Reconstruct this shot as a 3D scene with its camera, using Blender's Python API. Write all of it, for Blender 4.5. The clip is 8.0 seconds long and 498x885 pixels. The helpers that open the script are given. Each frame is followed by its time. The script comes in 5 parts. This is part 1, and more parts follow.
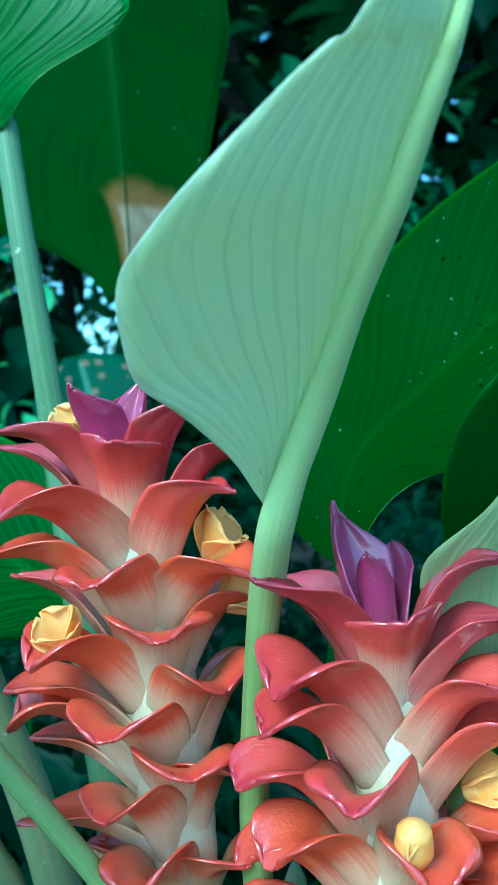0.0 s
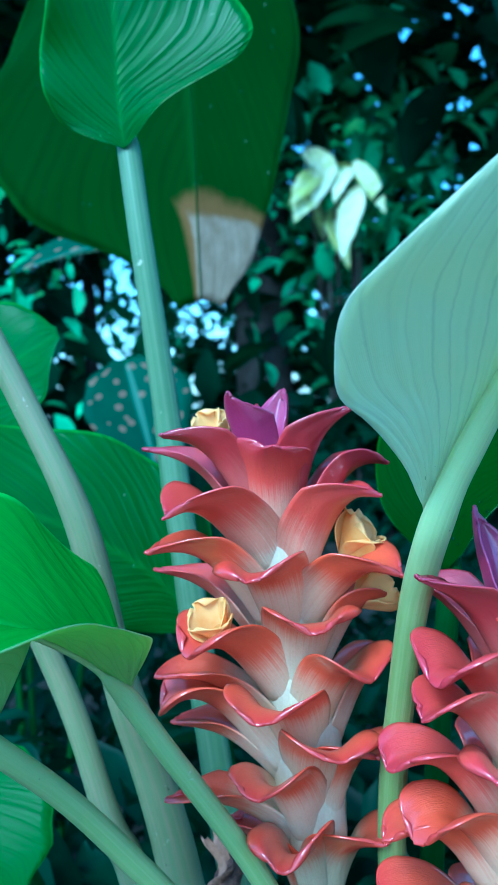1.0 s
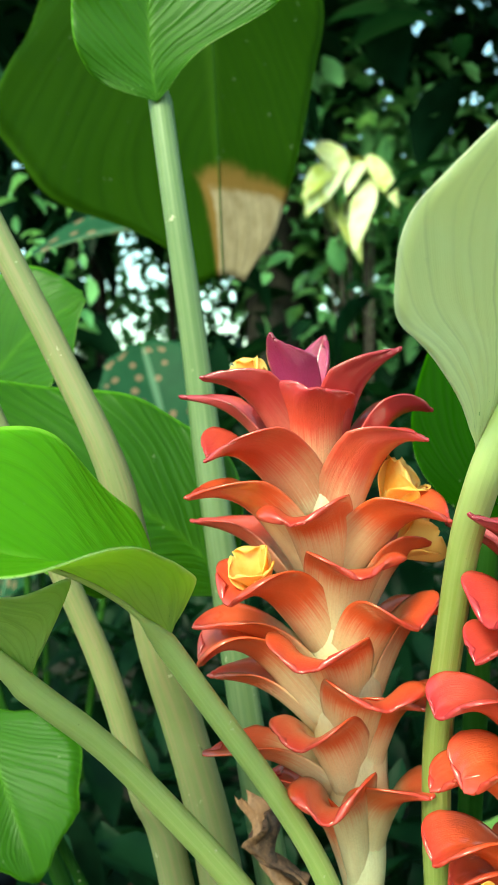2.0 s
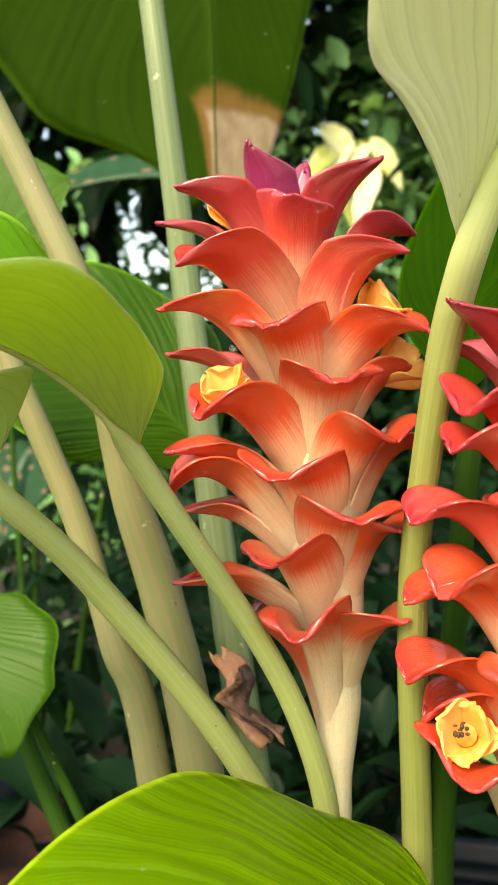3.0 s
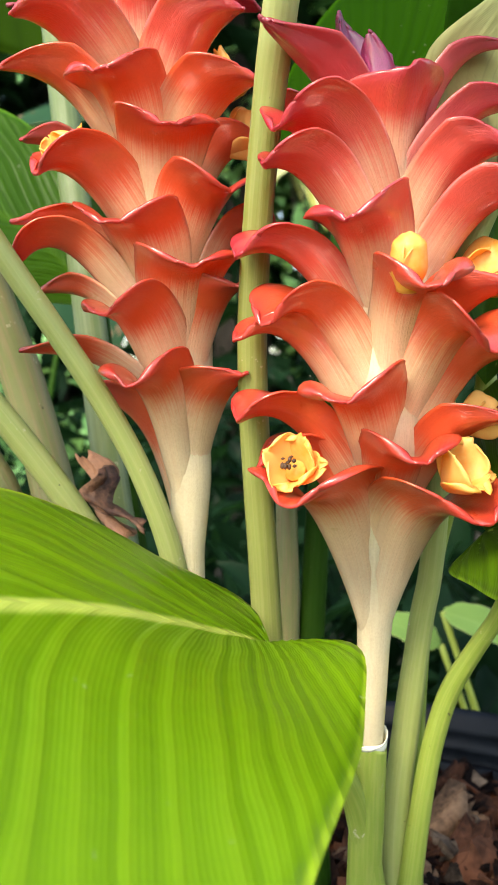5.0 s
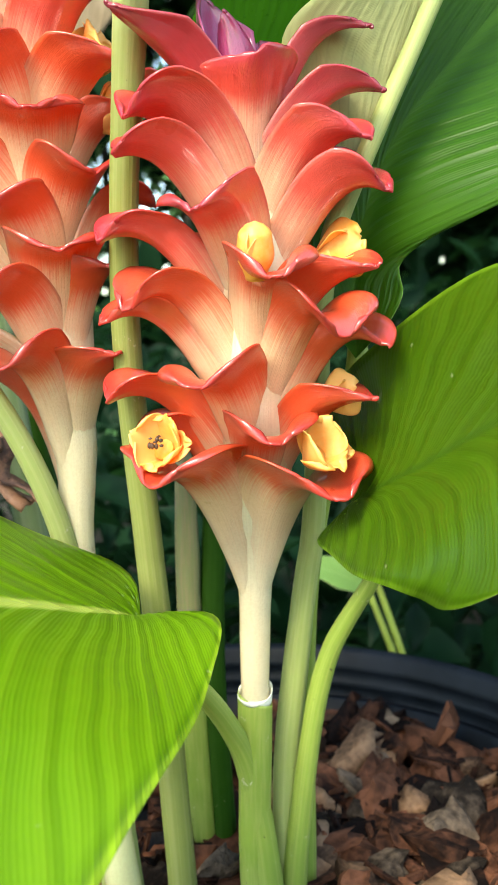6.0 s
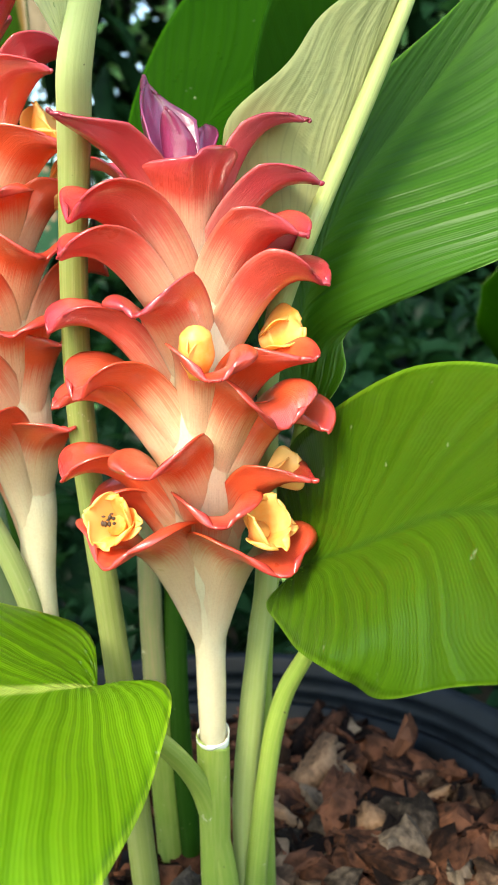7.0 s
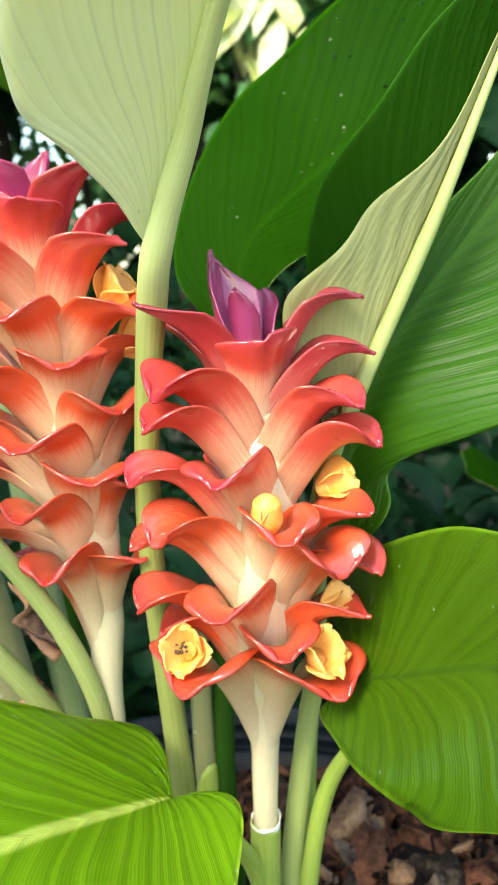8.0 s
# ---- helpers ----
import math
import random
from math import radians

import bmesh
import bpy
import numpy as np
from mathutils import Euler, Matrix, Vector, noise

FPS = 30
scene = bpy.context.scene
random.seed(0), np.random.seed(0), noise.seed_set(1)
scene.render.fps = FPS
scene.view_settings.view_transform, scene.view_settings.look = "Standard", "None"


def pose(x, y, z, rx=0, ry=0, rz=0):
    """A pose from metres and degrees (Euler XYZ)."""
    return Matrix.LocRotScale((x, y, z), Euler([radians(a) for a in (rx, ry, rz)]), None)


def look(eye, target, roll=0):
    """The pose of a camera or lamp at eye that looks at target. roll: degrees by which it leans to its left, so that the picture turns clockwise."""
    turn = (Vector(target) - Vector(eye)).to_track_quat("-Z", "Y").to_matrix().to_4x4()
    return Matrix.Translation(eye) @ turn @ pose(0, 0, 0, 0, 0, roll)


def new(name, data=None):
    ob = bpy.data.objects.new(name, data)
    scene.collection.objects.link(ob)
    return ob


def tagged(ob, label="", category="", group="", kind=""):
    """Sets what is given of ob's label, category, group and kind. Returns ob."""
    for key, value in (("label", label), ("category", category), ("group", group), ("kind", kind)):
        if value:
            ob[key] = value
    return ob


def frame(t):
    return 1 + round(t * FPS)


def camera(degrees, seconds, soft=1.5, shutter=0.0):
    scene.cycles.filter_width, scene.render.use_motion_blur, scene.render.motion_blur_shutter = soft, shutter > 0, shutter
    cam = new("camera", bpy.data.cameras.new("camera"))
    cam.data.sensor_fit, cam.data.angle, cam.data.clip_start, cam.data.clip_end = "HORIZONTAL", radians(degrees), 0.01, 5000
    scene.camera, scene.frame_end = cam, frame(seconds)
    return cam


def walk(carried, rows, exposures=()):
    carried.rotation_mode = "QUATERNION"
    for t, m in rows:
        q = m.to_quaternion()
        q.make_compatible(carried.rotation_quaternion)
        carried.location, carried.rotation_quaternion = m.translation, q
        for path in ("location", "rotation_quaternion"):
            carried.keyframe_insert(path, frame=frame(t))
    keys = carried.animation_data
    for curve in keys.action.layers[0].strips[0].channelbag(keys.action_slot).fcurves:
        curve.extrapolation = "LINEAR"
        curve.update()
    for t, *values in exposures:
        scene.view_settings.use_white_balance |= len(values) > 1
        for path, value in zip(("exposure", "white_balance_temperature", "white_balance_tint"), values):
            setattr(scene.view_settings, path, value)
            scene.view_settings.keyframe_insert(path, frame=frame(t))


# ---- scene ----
cam = camera(30.3, 8.0)
PATH = [
    (0, (0.087, 0.037, 0.429), (-0.047, 2.03, 0.338), -4.8),
    (0.5, (0.064, 0.025, 0.434), (-0.076, 2.018, 0.346), -4.2),
    (1, (0.036, 0.008, 0.435), (-0.115, 2.0, 0.353), -3.7),
    (1.5, (0.024, 0.01, 0.421), (-0.138, 2.001, 0.337), -3.7),
    (1.7, (0.021, 0.011, 0.422), (-0.144, 2.002, 0.34), -3.7),
    (2.8, (0.021, 0.025, 0.359), (-0.153, 2.015, 0.266), -2.6),
    (3, (0.027, 0.024, 0.346), (-0.146, 2.014, 0.253), -2.6),
    (3.5, (0.038, 0.025, 0.309), (-0.126, 2.016, 0.214), -2.4),
    (4, (0.043, 0.029, 0.285), (-0.121, 2.021, 0.196), -2.8),
    (4.2, (0.042, 0.033, 0.266), (-0.098, 2.027, 0.19), -2.9),
    (5.3, (0.085, 0.016, 0.253), (-0.024, 2.01, 0.139), -3.1),
    (5.5, (0.09, 0.017, 0.26), (-0.004, 2.008, 0.097), -3.5),
    (6, (0.114, 0.012, 0.27), (0.031, 1.995, 0.019), -3.9),
    (6.5, (0.118, 0.014, 0.29), (0.044, 1.989, -0.016), -4.2),
    (7, (0.132, 0.004, 0.316), (0.071, 1.972, -0.037), -4.5),
    (7.5, (0.131, -0.014, 0.347), (0.07, 1.951, -0.024), -4.6),
    (8, (0.112, -0.022, 0.387), (0.061, 1.939, -0.005), -4.9),
]
walk(cam, [(t, look(eye, target, roll)) for t, eye, target, roll in PATH],
     [(0.0, 1.47, 3880, -34), (0.6, 1.45, 3850, -24), (1.0, 1.48, 3520, -19), (1.5, 1.74, 5500, -41), (3.0, 1.92, 9300, 8), (4.2, 1.92, 8800, 14), (5.4, 2.05, 7500, 6), (6.6, 2.24, 7300, 0), (8.0, 2.14, 7200, 0)])

# the phone's small aperture, focused on the flower spikes
cam.data.dof.use_dof = True
cam.data.dof.focus_distance = 0.315
cam.data.dof.aperture_fstop = 28

# ---- daylight under open shade ----
world = bpy.data.worlds.new("sky")
scene.world = world
world.use_nodes = True
wn = world.node_tree
sky = wn.nodes.new("ShaderNodeTexSky")
sky.sky_type = "NISHITA"
sky.sun_disc = False
sky.sun_elevation = radians(45)
sky.sun_rotation = radians(206)
wn.nodes["Background"].inputs["Strength"].default_value = 0.15
wn.links.new(sky.outputs[0], wn.nodes["Background"].inputs[0])
sun = new("sun", bpy.data.lights.new("sun", "SUN"))
sun.data.energy, sun.data.angle, sun.data.color = 1.75, radians(24), (1.0, 0.95, 0.86)
sun.matrix_world = look((-0.42, -0.85, 0.98), (0, 0, 0))


# ---- materials ----
def mat(name, rough=0.5):
    m = bpy.data.materials.new(name)
    m.use_nodes = True
    nt = m.node_tree
    b = nt.nodes["Principled BSDF"]
    b.inputs["Roughness"].default_value = rough
    return m, nt, b


def node(nt, kind, **kw):
    n = nt.nodes.new(kind)
    for k, v in kw.items():
        n.inputs[k].default_value = v
    return n


def ramp(nt, fac, stops):
    r = nt.nodes.new("ShaderNodeValToRGB")
    r.color_ramp.interpolation = "EASE"
    el = r.color_ramp.elements
    while len(el) < len(stops):
        el.new(0.5)
    for e, (p, c) in zip(el, stops):
        e.position, e.color = p, (*c, 1)
    nt.links.new(fac, r.inputs[0])
    return r.outputs[0]


def mix(nt, fac, a, b, mode="MIX"):
    n = nt.nodes.new("ShaderNodeMix")
    n.data_type, n.blend_type = "RGBA", mode
    for sock, v in ((n.inputs[0], fac), (n.inputs[6], a), (n.inputs[7], b)):
        if isinstance(v, (int, float)):
            sock.default_value = v
        elif isinstance(v, tuple):
            sock.default_value = (*v, 1)
        else:
            nt.links.new(v, sock)
    return n.outputs[2]


def maths(nt, op, a, b=0.0, c=0.0):
    n = nt.nodes.new("ShaderNodeMath")
    n.operation = op
    for i, v in enumerate((a, b, c)):
        if isinstance(v, (int, float)):
            n.inputs[i].default_value = v
        else:
            nt.links.new(v, n.inputs[i])
    return n.outputs[0]


def coords(nt, scale=(1, 1, 1), uv=True):
    t = nt.nodes.new("ShaderNodeTexCoord")
    mp = nt.nodes.new("ShaderNodeMapping")
    mp.inputs["Scale"].default_value = scale
    nt.links.new(t.outputs["UV" if uv else "Object"], mp.inputs[0])
    return mp.outputs[0]


def noise_tex(nt, vec, scale, detail=3.0, rough=0.55):
    n = node(nt, "ShaderNodeTexNoise", Scale=scale, Detail=detail, Roughness=rough)
    nt.links.new(vec, n.inputs["Vector"])
    return n.outputs["Fac"]


def along(nt, value, scale):
    """A coordinate that runs with one value only."""
    c = nt.nodes.new("ShaderNodeCombineXYZ")
    nt.links.new(maths(nt, "MULTIPLY", value, scale), c.inputs[0])
    return c.outputs[0]


def bump(nt, b, height, strength, dist=0.001):
    n = node(nt, "ShaderNodeBump", Strength=strength, Distance=dist)
    nt.links.new(height, n.inputs["Height"])
    nt.links.new(n.outputs[0], b.inputs["Normal"])
    return n.outputs[0]


def see_through(nt, b, colour, amount, normal=None):
    """Thin tissue: part of the light passes on diffusely."""
    out = nt.nodes["Material Output"]
    tr = nt.nodes.new("ShaderNodeBsdfTranslucent")
    mx = nt.nodes.new("ShaderNodeMixShader")
    mx.inputs[0].default_value = amount
    if isinstance(colour, tuple):
        tr.inputs[0].default_value = (*colour, 1)
    else:
        nt.links.new(colour, tr.inputs[0])
    nt.links.new(b.outputs[0], mx.inputs[1])
    nt.links.new(tr.outputs[0], mx.inputs[2])
    nt.links.new(mx.outputs[0], out.inputs[0])


def bract_material(name, base, belly, body, tip, start):
    m, nt, b = mat(name, 0.32)
    uv = nt.nodes.new("ShaderNodeTexCoord")
    sep = nt.nodes.new("ShaderNodeSeparateXYZ")
    nt.links.new(uv.outputs["UV"], sep.inputs[0])
    streak = noise_tex(nt, coords(nt, (70, 2.5, 1)), 1.0, 3)
    cloud = noise_tex(nt, coords(nt, uv=False), 60, 3)
    speck = noise_tex(nt, coords(nt, uv=False), 900, 1)
    rnd = nt.nodes.new("ShaderNodeObjectInfo").outputs["Random"]
    s = maths(nt, "ADD", sep.outputs[1], maths(nt, "MULTIPLY_ADD", streak, 0.20, -0.10))
    s = maths(nt, "ADD", s, maths(nt, "MULTIPLY_ADD", cloud, 0.16, -0.08))
    s = maths(nt, "ADD", s, maths(nt, "MULTIPLY_ADD", rnd, 0.08, -0.04))
    col = ramp(nt, s, [(0.0, base), (start, belly), (start + 0.24, body), (0.97, tip)])
    dots = ramp(nt, speck, [(0.35, (0.9, 0.86, 0.8)), (0.6, (1, 1, 1))])
    col = mix(nt, 0.35, col, dots, "MULTIPLY")
    lines = noise_tex(nt, coords(nt, (160, 3, 1)), 1.0, 2)
    col = mix(nt, 0.11, col, ramp(nt, lines, [(0.35, (0.62, 0.55, 0.5)), (0.62, (1, 1, 1))]), "MULTIPLY")
    nt.links.new(col, b.inputs["Base Color"])
    nt.links.new(maths(nt, "MULTIPLY_ADD", cloud, 0.25, 0.2), b.inputs["Roughness"])
    b.inputs["Coat Weight"].default_value = 1.0
    b.inputs["Coat IOR"].default_value = 1.75
    b.inputs["Coat Roughness"].default_value = 0.15
    bump(nt, b, maths(nt, "ADD", lines, maths(nt, "MULTIPLY", speck, 0.5)), 0.6, 0.0008)
    see_through(nt, b, col, 0.30)
    return m


CREAM, BLUSH = (0.95, 0.84, 0.57), (0.94, 0.68, 0.42)
ORANGE, ORANGE_TIP, RED, RED_TIP = (0.86, 0.130, 0.045), (0.70, 0.048, 0.042), (0.84, 0.100, 0.066), (0.64, 0.033, 0.062)
MAT_BRACT = [
    bract_material("bract_orange", CREAM, BLUSH, ORANGE, ORANGE_TIP, 0.15),
    bract_material("bract_red", CREAM, (0.86, 0.48, 0.30), RED, RED_TIP, 0.15),
    bract_material("bract_magenta", (0.74, 0.50, 0.36), (0.70, 0.17, 0.14), (0.62, 0.05, 0.06), (0.46, 0.02, 0.06), 0.06),
    bract_material("bract_purple", (0.6, 0.25, 0.30), (0.56, 0.12, 0.22), (0.54, 0.055, 0.20), (0.40, 0.02, 0.09), 0.07),
    bract_material("bract_side_orange", CREAM, BLUSH, ORANGE, ORANGE_TIP, 0.08),
    bract_material("bract_side_red", CREAM, (0.86, 0.48, 0.30), RED, RED_TIP, 0.08),
    bract_material("bract_foot", CREAM, BLUSH, ORANGE, ORANGE_TIP, 0.29),
]
SPIKE_CORE = bract_material("spike_core_cream", (0.82, 0.82, 0.44), CREAM, CREAM, CREAM, 0.34)


def leaf_material(name, dark, light, ribs, rough, through_col, amount, wet=0.0, rust=None, fan=0.62, beat=150.0, midrib=None):
    m, nt, b = mat(name, rough)
    tc = nt.nodes.new("ShaderNodeTexCoord")
    sep = nt.nodes.new("ShaderNodeSeparateXYZ")
    nt.links.new(tc.outputs["UV"], sep.inputs[0])
    # veins leave the midrib and sweep towards the tip: u runs outward on each half, v along the midrib
    out = maths(nt, "ABSOLUTE", maths(nt, "SUBTRACT", sep.outputs[0], 0.5))
    q = maths(nt, "SUBTRACT", sep.outputs[1], maths(nt, "MULTIPLY", maths(nt, "POWER", out, 0.8), fan))
    wob = noise_tex(nt, coords(nt, (3, 3, 1)), 1.0, 2)
    q = maths(nt, "ADD", q, maths(nt, "MULTIPLY", wob, 7.0 / beat))
    # no two pleats are alike in width or depth
    slow = noise_tex(nt, along(nt, q, beat * 0.13), 1.0, 2)
    turn = maths(nt, "MULTIPLY_ADD", slow, 9.0, maths(nt, "MULTIPLY", q, beat))
    pleat = maths(nt, "MULTIPLY_ADD", maths(nt, "SINE", turn), 0.5, 0.5)
    depth = ramp(nt, noise_tex(nt, along(nt, q, beat * 0.21), 1.0, 1), [(0.35, (0.25, 0.25, 0.25)), (0.6, (1, 1, 1))])
    fine = maths(nt, "MULTIPLY_ADD", maths(nt, "SINE", maths(nt, "MULTIPLY", q, 760.0)), 0.5, 0.5)
    cloud = noise_tex(nt, coords(nt, uv=False), 22, 4)
    col = mix(nt, cloud, dark, light)
    col = mix(nt, maths(nt, "MULTIPLY", maths(nt, "POWER", pleat, 3.0), maths(nt, "MULTIPLY", depth, 0.12)), col, ribs)
    col = mix(nt, maths(nt, "MULTIPLY", fine, 0.08), col, ribs)
    # shade is tinted into the valleys between the pleats, the margin is a thin paler line
    valley_shade = maths(nt, "MULTIPLY", maths(nt, "POWER", maths(nt, "SUBTRACT", 1.0, pleat), 9.0), maths(nt, "MULTIPLY", depth, 0.35))
    col = mix(nt, valley_shade, col, tuple(0.45 * c for c in dark))
    line = maths(nt, "MULTIPLY", ramp(nt, out, [(0.482, (0, 0, 0)), (0.494, (1, 1, 1))]), 0.5)
    col = mix(nt, line, col, tuple(min(0.7, 2.2 * c) for c in ribs))
    rib = ramp(nt, out, [(0.004, (1, 1, 1)), (0.03, (0, 0, 0))])
    col = mix(nt, maths(nt, "MULTIPLY", rib, 0.6), col, ribs)
    if midrib:
        col = mix(nt, maths(nt, "MULTIPLY", ramp(nt, out, [(0.008, (1, 1, 1)), (0.026, (0, 0, 0))]), 0.8), col, midrib)
    marks = noise_tex(nt, coords(nt, uv=False), 140, 2)
    col = mix(nt, ramp(nt, marks, [(0.72, (0, 0, 0)), (0.78, (0.25, 0.25, 0.25))]), col, (0.45, 0.5, 0.3))
    if rust:
        edge = maths(nt, "MINIMUM", sep.outputs[1], maths(nt, "MULTIPLY_ADD", sep.outputs[0], 0.5, rust - 0.21))
        edge = maths(nt, "MULTIPLY_ADD", cloud, 0.06, maths(nt, "SUBTRACT", edge, 0.03))
        col = mix(nt, ramp(nt, edge, [(rust - 0.03, (0, 0, 0)), (rust, (1, 1, 1))]), col, (0.15, 0.085, 0.025))
        dry = noise_tex(nt, coords(nt, (9, 30, 1)), 1.0, 4)
        grey = mix(nt, dry, (0.13, 0.085, 0.045), (0.38, 0.30, 0.20))
        col = mix(nt, ramp(nt, edge, [(rust + 0.005, (0, 0, 0)), (rust + 0.02, (1, 1, 1))]), col, grey)
    nt.links.new(col, b.inputs["Base Color"])
    nt.links.new(maths(nt, "MULTIPLY_ADD", cloud, 0.2, rough - 0.1), b.inputs["Roughness"])
    h = maths(nt, "MULTIPLY_ADD", pleat, depth, maths(nt, "MULTIPLY", fine, 0.15))
    if wet:
        drops = nt.nodes.new("ShaderNodeTexVoronoi")
        drops.inputs["Scale"].default_value = 190
        nt.links.new(coords(nt, uv=False), drops.inputs["Vector"])
        patch = ramp(nt, noise_tex(nt, coords(nt, uv=False), 26, 2), [(0.52, (0, 0, 0)), (0.64, (1, 1, 1))])
        d = ramp(nt, drops.outputs["Distance"], [(0.12, (1, 1, 1)), (0.24, (0, 0, 0))])
        drop = mix(nt, 1.0, d, patch, "MULTIPLY")
        h = maths(nt, "ADD", h, maths(nt, "MULTIPLY", drop, 3.0 * wet))
        nt.links.new(maths(nt, "SUBTRACT", rough, maths(nt, "MULTIPLY", drop, rough - 0.06)), b.inputs["Roughness"])
    bump(nt, b, h, 0.42, 0.0010)
    b.inputs["Specular IOR Level"].default_value = 0.01 if wet else 0.02 if rust else 0.16
    see_through(nt, b, mix(nt, 0.2, through_col, col), amount)
    return m


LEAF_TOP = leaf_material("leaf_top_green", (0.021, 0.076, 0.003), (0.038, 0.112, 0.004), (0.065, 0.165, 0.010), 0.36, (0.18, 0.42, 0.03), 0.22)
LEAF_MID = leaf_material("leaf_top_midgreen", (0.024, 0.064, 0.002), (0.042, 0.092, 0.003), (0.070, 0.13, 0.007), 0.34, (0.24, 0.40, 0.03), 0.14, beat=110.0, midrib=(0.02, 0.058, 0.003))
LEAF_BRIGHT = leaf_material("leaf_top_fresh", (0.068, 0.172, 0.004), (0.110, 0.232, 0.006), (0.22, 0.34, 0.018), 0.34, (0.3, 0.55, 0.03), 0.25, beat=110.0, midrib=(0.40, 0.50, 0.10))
# leaf green darkened in its base colour to carry the shade it stands in
LEAF_SHADED = leaf_material("leaf_top_shaded", (0.005, 0.026, 0.0005), (0.009, 0.040, 0.0008), (0.011, 0.044, 0.001), 0.42, (0.04, 0.15, 0.01), 0.12, wet=1.0)
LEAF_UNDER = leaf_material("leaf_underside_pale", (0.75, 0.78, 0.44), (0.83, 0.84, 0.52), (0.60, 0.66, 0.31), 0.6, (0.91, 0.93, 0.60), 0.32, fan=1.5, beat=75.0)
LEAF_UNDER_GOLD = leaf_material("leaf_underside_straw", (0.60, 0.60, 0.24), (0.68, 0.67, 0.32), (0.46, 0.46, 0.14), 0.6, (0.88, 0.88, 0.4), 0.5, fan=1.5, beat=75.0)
# thin blade with the same shade put into its green
LEAF_SHADED_THIN = leaf_material("leaf_top_shaded_thin", (0.004, 0.026, 0.001), (0.008, 0.040, 0.002), (0.010, 0.046, 0.003), 0.5, (0.5, 0.7, 0.15), 0.12, wet=0.6)
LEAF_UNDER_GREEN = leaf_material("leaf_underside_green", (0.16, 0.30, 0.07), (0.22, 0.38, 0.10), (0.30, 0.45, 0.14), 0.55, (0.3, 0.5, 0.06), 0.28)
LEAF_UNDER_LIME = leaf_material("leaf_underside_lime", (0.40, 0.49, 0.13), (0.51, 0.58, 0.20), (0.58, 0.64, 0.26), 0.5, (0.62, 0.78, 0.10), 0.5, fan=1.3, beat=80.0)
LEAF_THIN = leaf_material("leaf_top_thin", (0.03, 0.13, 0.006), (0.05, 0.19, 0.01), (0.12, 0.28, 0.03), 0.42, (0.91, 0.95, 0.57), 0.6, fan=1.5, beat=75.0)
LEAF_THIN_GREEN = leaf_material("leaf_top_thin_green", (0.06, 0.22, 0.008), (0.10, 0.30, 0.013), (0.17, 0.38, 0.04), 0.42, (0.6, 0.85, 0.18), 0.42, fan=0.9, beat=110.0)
# scorched tip; the green part has canopy shade put into its colour
LEAF_BURNT_SHADED = leaf_material("leaf_burnt_tip_shaded", (0.009, 0.030, 0.001), (0.017, 0.046, 0.002), (0.03, 0.07, 0.005), 0.55, (0.16, 0.30, 0.02), 0.22, rust=0.85)


def stem_material(name, a, b_, c, scale=1.0, spec=0.3, rib=None):
    m, nt, b = mat(name, 0.42)
    b.inputs["Specular IOR Level"].default_value = spec
    streak = noise_tex(nt, coords(nt, (26, 5, 1)), 1.0, 3)
    cloud = noise_tex(nt, coords(nt, uv=False), 30 * scale, 4)
    col = mix(nt, cloud, a, b_)
    col = mix(nt, maths(nt, "MULTIPLY", ramp(nt, streak, [(0.4, (0, 0, 0)), (0.65, (1, 1, 1))]), 0.5), col, c)
    if rib:
        # the petiole pales where it runs on as the midrib
        tc = nt.nodes.new("ShaderNodeTexCoord")
        sep = nt.nodes.new("ShaderNodeSeparateXYZ")
        nt.links.new(tc.outputs["UV"], sep.inputs[0])
        col = mix(nt, ramp(nt, sep.outputs[1], [(0.34, (0, 0, 0)), (0.52, (1, 1, 1))]), col, rib)
    scar = noise_tex(nt, coords(nt, uv=False), 110, 4, 0.7)
    col = mix(nt, ramp(nt, scar, [(0.66, (0, 0, 0)), (0.72, (0.7, 0.7, 0.7))]), col, (0.55, 0.5, 0.36))
    dark = noise_tex(nt, coords(nt, uv=False), 260, 2)
    col = mix(nt, ramp(nt, dark, [(0.74, (0, 0, 0)), (0.78, (0.8, 0.8, 0.8))]), col, (0.05, 0.04, 0.02))
    nt.links.new(col, b.inputs["Base Color"])
    bump(nt, b, maths(nt, "ADD", streak, scar), 0.25, 0.0012)
    b.inputs["Subsurface Weight"].default_value = 0.12
    b.inputs["Subsurface Radius"].default_value = (0.004, 0.006, 0.002)
    return m


STEM_GREEN = stem_material("petiole_green", (0.17, 0.25, 0.035), (0.25, 0.33, 0.06), (0.31, 0.35, 0.09))
STEM_LIGHT = stem_material("petiole_pale", (0.25, 0.31, 0.09), (0.32, 0.37, 0.12), (0.38, 0.40, 0.16), rib=(0.36, 0.40, 0.14))
STEM_OLIVE = stem_material("petiole_olive", (0.16, 0.19, 0.045), (0.21, 0.24, 0.065), (0.26, 0.27, 0.10), rib=(0.50, 0.55, 0.23))
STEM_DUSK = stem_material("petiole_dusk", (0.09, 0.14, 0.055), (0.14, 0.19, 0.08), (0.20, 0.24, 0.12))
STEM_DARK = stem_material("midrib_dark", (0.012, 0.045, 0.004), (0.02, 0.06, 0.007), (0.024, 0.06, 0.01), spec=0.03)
STEM_OLD = stem_material("old_sheath_green", (0.13, 0.16, 0.055), (0.21, 0.22, 0.10), (0.27, 0.19, 0.11))


